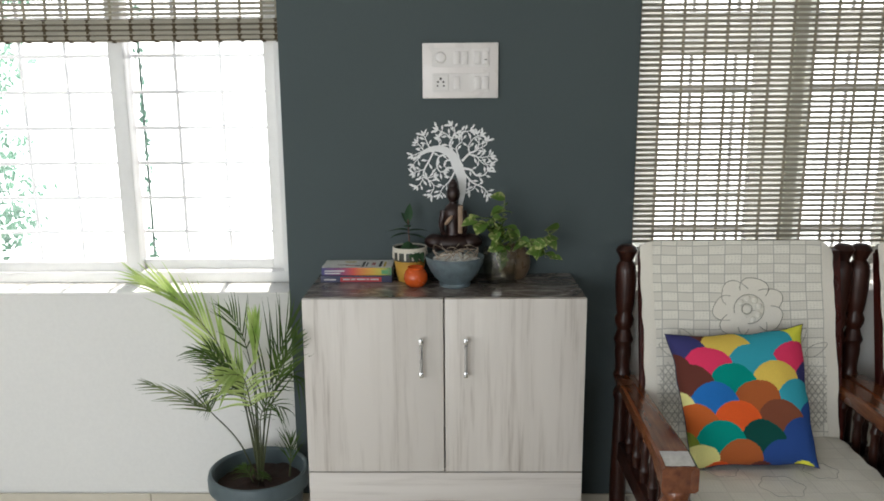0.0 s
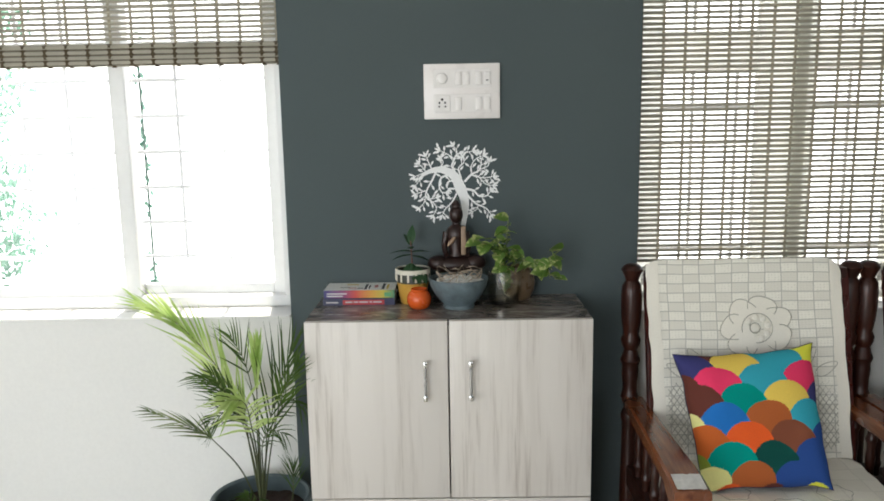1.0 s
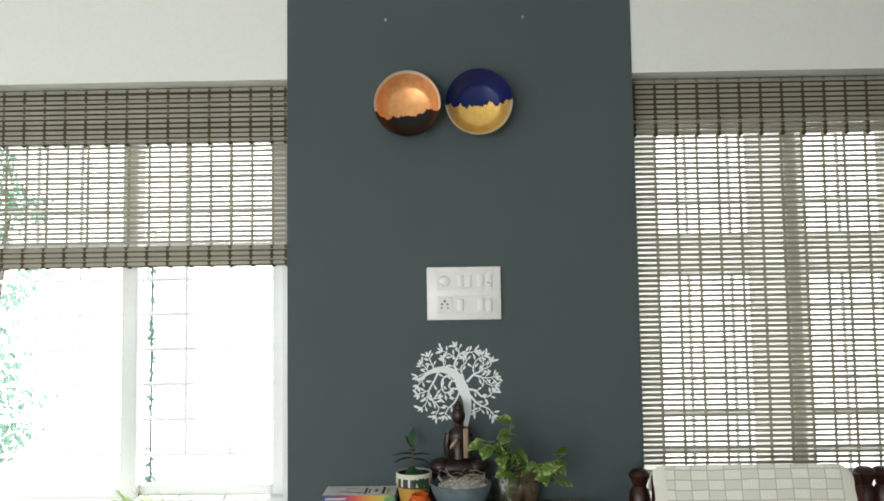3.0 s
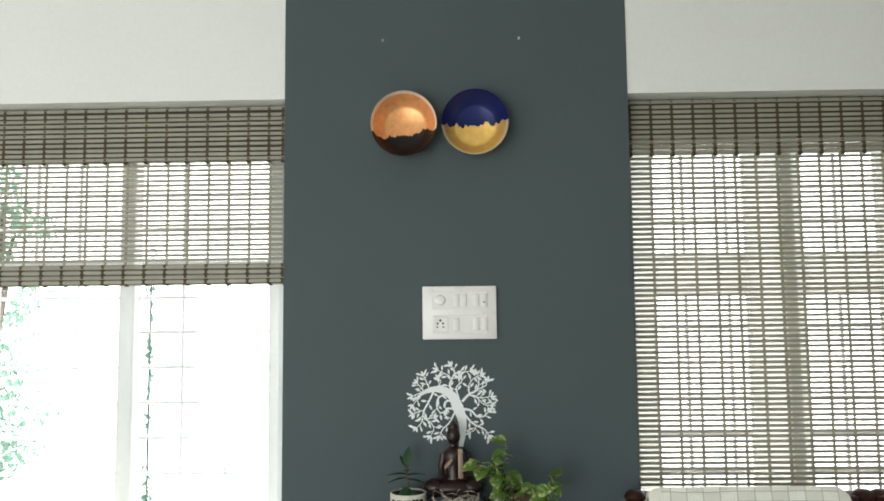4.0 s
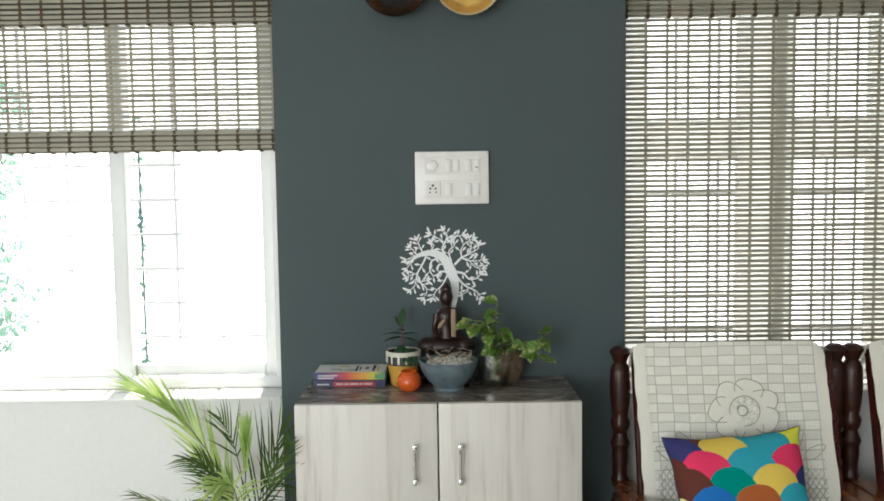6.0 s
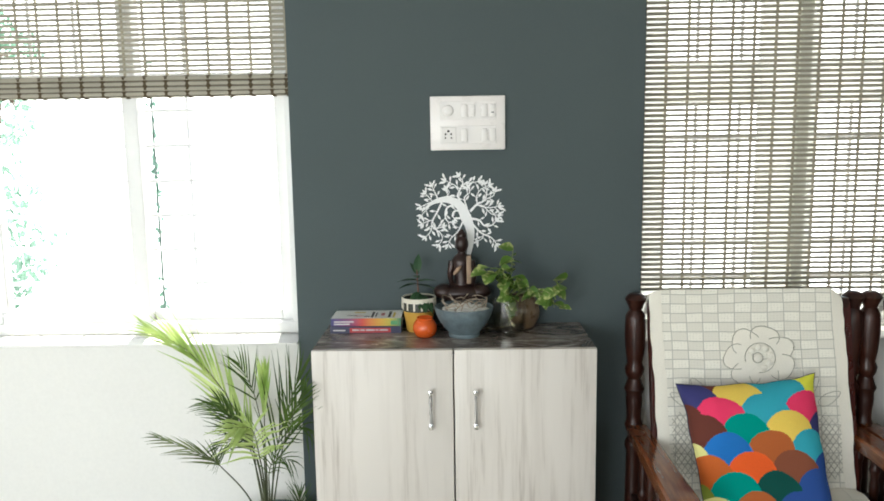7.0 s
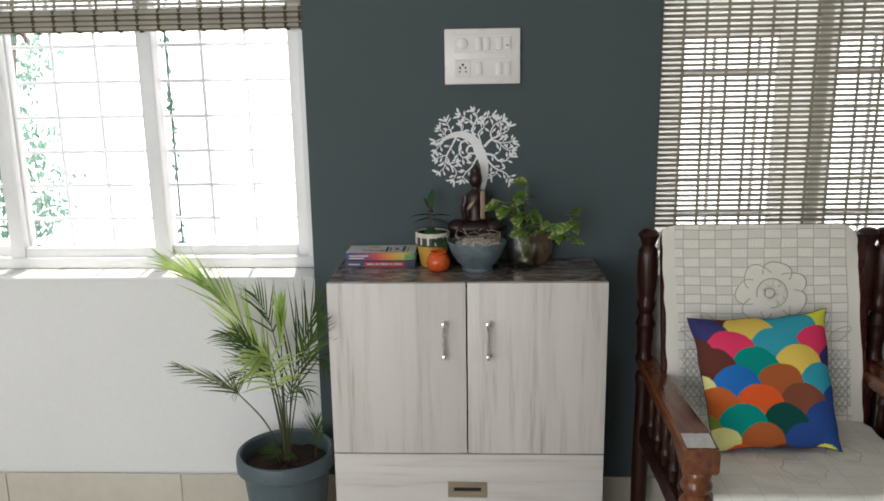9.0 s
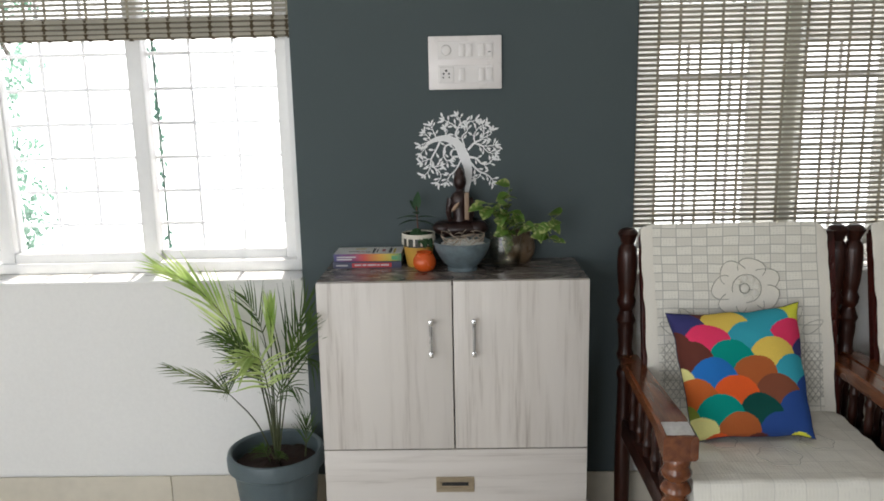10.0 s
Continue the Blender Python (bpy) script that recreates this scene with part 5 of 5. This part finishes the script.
def back_cloth(x0):
    c = thing("back_cloth", (x0 + 0.311, -0.2, 0.95), "cream crochet cloth hung over a chair back", "cloth", "crochet chair cloths")

    def place(u, t, lift=0.0):
        """A point of the cloth: u runs across, t from behind the rail, over it and down the front."""
        if t < 0.10:
            k = t / 0.10
            y, z = back_y(0.94) + 0.045 - k * 0.050, 0.890 + 0.070 * math.sin(k * math.pi / 2)
        else:
            k = (t - 0.10) / 0.90
            z = 0.960 - k * 0.536
            y = back_y(z) - 0.006 - 0.004 * math.sin(k * 3)
        fall = max(0.0, (t - 0.10) / 0.90)
        left, right = x0 + 0.026 + 0.016 * fall, x0 + 0.566 + 0.012 * fall
        wave = 0.004 * noise.noise(Vector((0.3 if u < 0.5 else 7.7, t * 14, x0))) * abs(2 * u - 1)
        y += 0.0030 * noise.noise(Vector((u * 5, t * 6, x0))) + 0.010 * max(0.0, abs(2 * u - 1) - 0.86) * (1 - fall) - lift
        top = math.exp(-fall * 9)
        z -= top * (0.026 * max(0.0, (u - 0.92) / 0.08) ** 2 + 0.012 * max(0.0, (0.08 - u) / 0.08) ** 2)
        z += (0.006 * math.sin(u * 17) + 0.004 * math.sin(u * 41)) * max(0.0, fall - 0.9) * 10 * 0.6 - 0.006 * (1 - u) * (fall > 0)
        return Vector((left + u * (right - left) + wave, y, z))

    drape("cloth", [[place(i / 48, k / 63) for i in range(49)] for k in range(64)], 0.0022, CLOTH_BACK, c)

    def spot(u, z, off=0.011):
        return Vector((x0 + 0.311 + u, back_y(z) - off, z))

    # plain hems
    for ua, ub in ((0.0, 0.062), (0.942, 1.0)):
        drape("hem", [[place(ua + (ub - ua) * i / 4, 0.10 + 0.90 * k / 50, 0.0035) for i in range(5)] for k in range(51)], 0.001, CLOTH_PLAIN, c)
    # flower
    cx, cz = 0.016, 0.777
    for k in range(7):
        a = math.radians(25 + k * 360 / 7)
        px, pz = cx + 0.061 * math.cos(a), cz + 0.053 * math.sin(a)
        rim = []
        for i in range(25):
            b = a + 2 * math.pi * i / 24 - math.pi
            r = 0.040 * (1 + 0.08 * math.sin(3 * b + k))
            rim.append(spot(px + r * math.cos(b), pz + r * 0.86 * math.sin(b), 0.0150 + 0.0004 * k))
        bm = bmesh.new()
        bm.faces.new([bm.verts.new(q) for q in rim[:-1]])
        bm.normal_update()
        bmesh.ops.solidify(bm, geom=list(bm.faces), thickness=0.0008)
        petal = part("petal", bm, CLOTH_PLAIN, c, "raised crochet petal", smooth=0)
        part("outline", tube([q - Vector((0, 0.0006, 0)) for q in rim[5:20]], 0.0011, sides=4), THREAD, petal)
    bm = ball(spot(cx - 0.006, cz, 0.0195), (0.012, 0.002, 0.012))
    part("flower_centre", bm, CLOTH_PLAIN, c)
    for k in range(6):
        a = math.radians(-70 + k * 42)
        part("stitch_knot", ball(spot(cx + 0.030 * math.cos(a), cz + 0.030 * math.sin(a), 0.0195), (0.0085, 0.002, 0.0085), seg=12), CLOTH_PLAIN, c)
    ring = [spot(cx + 0.042 * math.cos(b), cz + 0.040 * math.sin(b), 0.0195) for b in (math.radians(-95 + 10 * i) for i in range(30))]
    part("outline", tube(ring, 0.0011, sides=4), THREAD, c)
    ring = [spot(cx - 0.006 + 0.014 * math.cos(b), cz + 0.014 * math.sin(b), 0.0195) for b in (math.radians(15 * i) for i in range(25))]
    part("outline", tube(ring, 0.0011, sides=4), THREAD, c)
    # leaves and lattice beside the cushion
    for s in (-1, 1):
        for dx, dz, tilt in ((0.155, 0.695, 0.9), (0.205, 0.665, 0.5)):
            pts = []
            for i in range(21):
                b = 2 * math.pi * i / 20
                lx, lz = 0.034 * math.cos(b), 0.014 * math.sin(b) * (1 - 0.3 * math.cos(b))
                pts.append(spot(s * (dx + lx * math.cos(tilt) - lz * math.sin(tilt)) , dz + lx * math.sin(tilt) + lz * math.cos(tilt), 0.0145))
            part("outline", tube(pts, 0.0010, sides=4), THREAD, c)
        bm = bmesh.new()
        x_in, x_out = 0.150, 0.232
        for k in range(-6, 18):
            for way in (1, -1):
                seg = []
                for i in range(9):
                    u = x_in + (x_out - x_in) * i / 8
                    z = 0.44 + 0.022 * k + way * (u - x_in) * 1.3
                    lim = 0.640 - 0.6 * abs(u - 0.195)
                    if 0.448 < z < lim:
                        seg.append(spot(s * u, z, 0.0125))
                if len(seg) > 1:
                    tube(seg, 0.0011, bm, 4)
        part("lattice", bm, THREAD, c, "open lattice stitching")
    return c


def seat_cloth(x0):
    c = thing("seat_cloth", (x0 + 0.311, -0.45, 0.413), "cream crochet cloth laid over a chair seat", "cloth", "crochet chair cloths")
    grid = []
    for k in range(44):
        t = k / 43
        row = []
        for i in range(49):
            u = i / 48
            x = x0 + 0.044 + u * 0.536 + 0.008 * noise.noise(Vector((t * 9, u * 3, 1.7))) * (1 if u > 0.95 or u < 0.05 else 0.2)
            if t < 0.82:
                y, z = -0.250 - t / 0.82 * 0.420, 0.4175
            else:
                s = (t - 0.82) / 0.18
                y, z = -0.670 - 0.012 * math.sin(min(1, s * 2) * math.pi / 2), 0.4175 - 0.115 * s ** 1.3
            z += 0.007 * max(0.0, noise.noise(Vector((u * 6, t * 6, x0)))) + 0.0035 * max(0.0, noise.noise(Vector((u * 17, t * 15, x0)))) + (0.004 * math.sin(u * 26) ** 2 if k < 2 else 0)
            row.append(Vector((x, y, z)))
        grid.append(row)
    drape("cloth", grid, 0.002, CLOTH_SEAT, c)
    for cx, cy, s in ((0.30, -0.55, 1.0), (0.18, -0.46, 0.8), (0.43, -0.47, 0.8)):
        pts = []
        for i in range(41):
            b = 2 * math.pi * i / 40
            r = 0.052 * s * (1 + 0.09 * math.cos(6 * b))
            pts.append(Vector((x0 + cx + r * math.cos(b), cy + r * math.sin(b), 0.4265)))
        part("outline", tube(pts, 0.0009, sides=4), THREAD, c)
    return c


GAP = 0.672
first = chair(0.590)
copy_thing(first, Matrix.Translation(first.location + Vector((GAP, 0, 0))))
for x in (0.590, 0.590 + GAP):
    seat_cushion(x)
    back_cloth(x)
    seat_cloth(x)


FABRIC = {
    "n": (0.035, 0.035, 0.12), "y": (0.66, 0.42, 0.08), "t": (0.03, 0.27, 0.34), "l": (0.62, 0.60, 0.06), "p": (0.60, 0.035, 0.10), "m": (0.10, 0.030, 0.022),
    "g": (0.0, 0.21, 0.17), "b": (0.015, 0.12, 0.36), "o": (0.32, 0.085, 0.025), "r": (0.62, 0.085, 0.018), "d": (0.005, 0.055, 0.045), "c": (0.58, 0.55, 0.22),
    "k": (0.02, 0.055, 0.20), "v": (0.17, 0.055, 0.030), "e": (0.16, 0.20, 0.03), "a": (0.40, 0.09, 0.02)}
NAMES = {"n": "indigo", "y": "yellow", "t": "turquoise", "l": "lime", "p": "pink", "m": "maroon", "g": "teal_green", "b": "blue", "o": "rust", "r": "orange",
         "d": "bottle_green", "c": "pale_lemon", "k": "royal_blue", "v": "brown", "e": "olive", "a": "amber"}
# scallops from the lowest row up, left to right
SCALES = ("crml", "cokk", "egdk", "arvk", "cbot", "mgyn", "mptp", "nytl", "nmtl")


def throw_pillow():
    """A square cushion printed with overlapping scallops."""
    keys = list(FABRIC)
    mats = [plain("cotton_" + NAMES[k], tuple(min(0.8, q * 1.36) for q in FABRIC[k]), 0.9, vary=0.08, scale=400, bump=0.25, shine=0.12) for k in keys]
    tl, tr, bl, br = Vector((0.673, -0.260, 0.718)), Vector((1.036, -0.260, 0.742)), Vector((0.695, -0.460, 0.426)), Vector((1.018, -0.460, 0.434))
    mid = (tl + tr + bl + br) / 4
    c = thing("throw_pillow", (mid.x, mid.y, 0.42), "square cotton cushion printed with bright overlapping scallops", "cushion")
    nrm = (tr - tl).cross(bl - tl).normalized()
    if nrm.y > 0:
        nrm = -nrm
    n = 150

    def colour(u, v):
        step, r = 0.333, 0.192
        for j in range(len(SCALES)):
            cy = 0.020 + 0.143 * j - r
            for i in range(4):
                dx, dy = u - ((0.045 if j % 2 else -0.115) + step * i), v - cy
                if dx * dx + dy * dy < r * r or (dy < 0 and abs(dx) < step / 2):
                    return SCALES[j][i]
        return "n"

    bm = bmesh.new()

    def place(u, v, side):
        a, b = 2 * u - 1, 2 * v - 1
        pinch_u = 1 - 0.068 * (1 - abs(b) ** 4.5) + 0.035 * noise.noise(Vector((a * 0.8, b * 2.6, 4.0)))
        pinch_v = 1 - 0.068 * (1 - abs(a) ** 4.5) + 0.035 * noise.noise(Vector((a * 2.6, b * 0.8, 8.0)))
        uu, vv = 0.5 + a * pinch_u / 2, 0.5 + b * pinch_v / 2
        uu, vv = 0.5 + (uu - 0.5) * 1.03, 0.5 + (vv - 0.5) * 1.03
        q = (bl * (1 - uu) + br * uu) * (1 - vv) + (tl * (1 - uu) + tr * uu) * vv
        q = q + Vector((0.005, 0, 0.006)) * noise.noise(Vector((u * 4, v * 4, 9.0)))
        puff = 0.062 * max(0.0, (1 - a ** 4) * (1 - b ** 4)) ** 0.55
        puff += 0.004 * noise.noise(Vector((u * 5, v * 5, 2.0))) * (1 - a * a) * (1 - b * b)
        return q + nrm * puff * side

    for side, steps in ((1, n), (-1, 30)):
        vs = [[bm.verts.new(place(i / steps, j / steps, side)) for i in range(steps + 1)] for j in range(steps + 1)]
        for j in range(steps):
            for i in range(steps):
                q = (vs[j][i], vs[j][i + 1], vs[j + 1][i + 1], vs[j + 1][i])
                f = bm.faces.new(q if side > 0 else q[::-1])
                f.material_index = keys.index(colour((i + 0.5) / steps, (j + 0.5) / steps)) if side > 0 else keys.index("n")
    part("cover", bm, mats, c, smooth=80)
    rim = [place(*q, 0) for q in [(k / 30, 0) for k in range(30)] + [(1, k / 30) for k in range(30)] + [(1 - k / 30, 1) for k in range(30)] + [(0, 1 - k / 30) for k in range(31)]]
    part("seam", tube(rim, 0.0018, sides=5), plain("dark_seam", (0.05, 0.05, 0.08), 0.9), c, "dark sewn seam")
    return c


throw_pillow()

# ---- floor tiles and skirting, piece by piece ----
tile = shared("tile", box((0.001, 0.001, -0.010), (0.599, 0.599, 0.0), bevel=0.001, seg=1), TILE)
for i in range(-5, 6):
    for j in range(1, 9):
        if ROOM_L - 0.01 <= i * 0.6 + 0.3 and i * 0.6 + 0.9 <= ROOM_R + 0.01 and -j * 0.6 > ROOM_B:
            piece("tile", tile, floor, (i * 0.6 + 0.3, -j * 0.6 - 0.009, 0.0))
baseboard = structure("baseboard", box((ROOM_L, -0.004, 0.0), (ROOM_R, 0.002, 0.100)), GROUT, "low skirting of cream tiles", "skirting")
board = shared("skirting_tile", box((0.001, -0.010, 0.0015), (0.599, -0.003, 0.108), bevel=0.0015, seg=1), TILE)
for i in range(10):
    piece("skirting_tile", board, baseboard, (ROOM_L + i * 0.6, 0.0, 0.0))
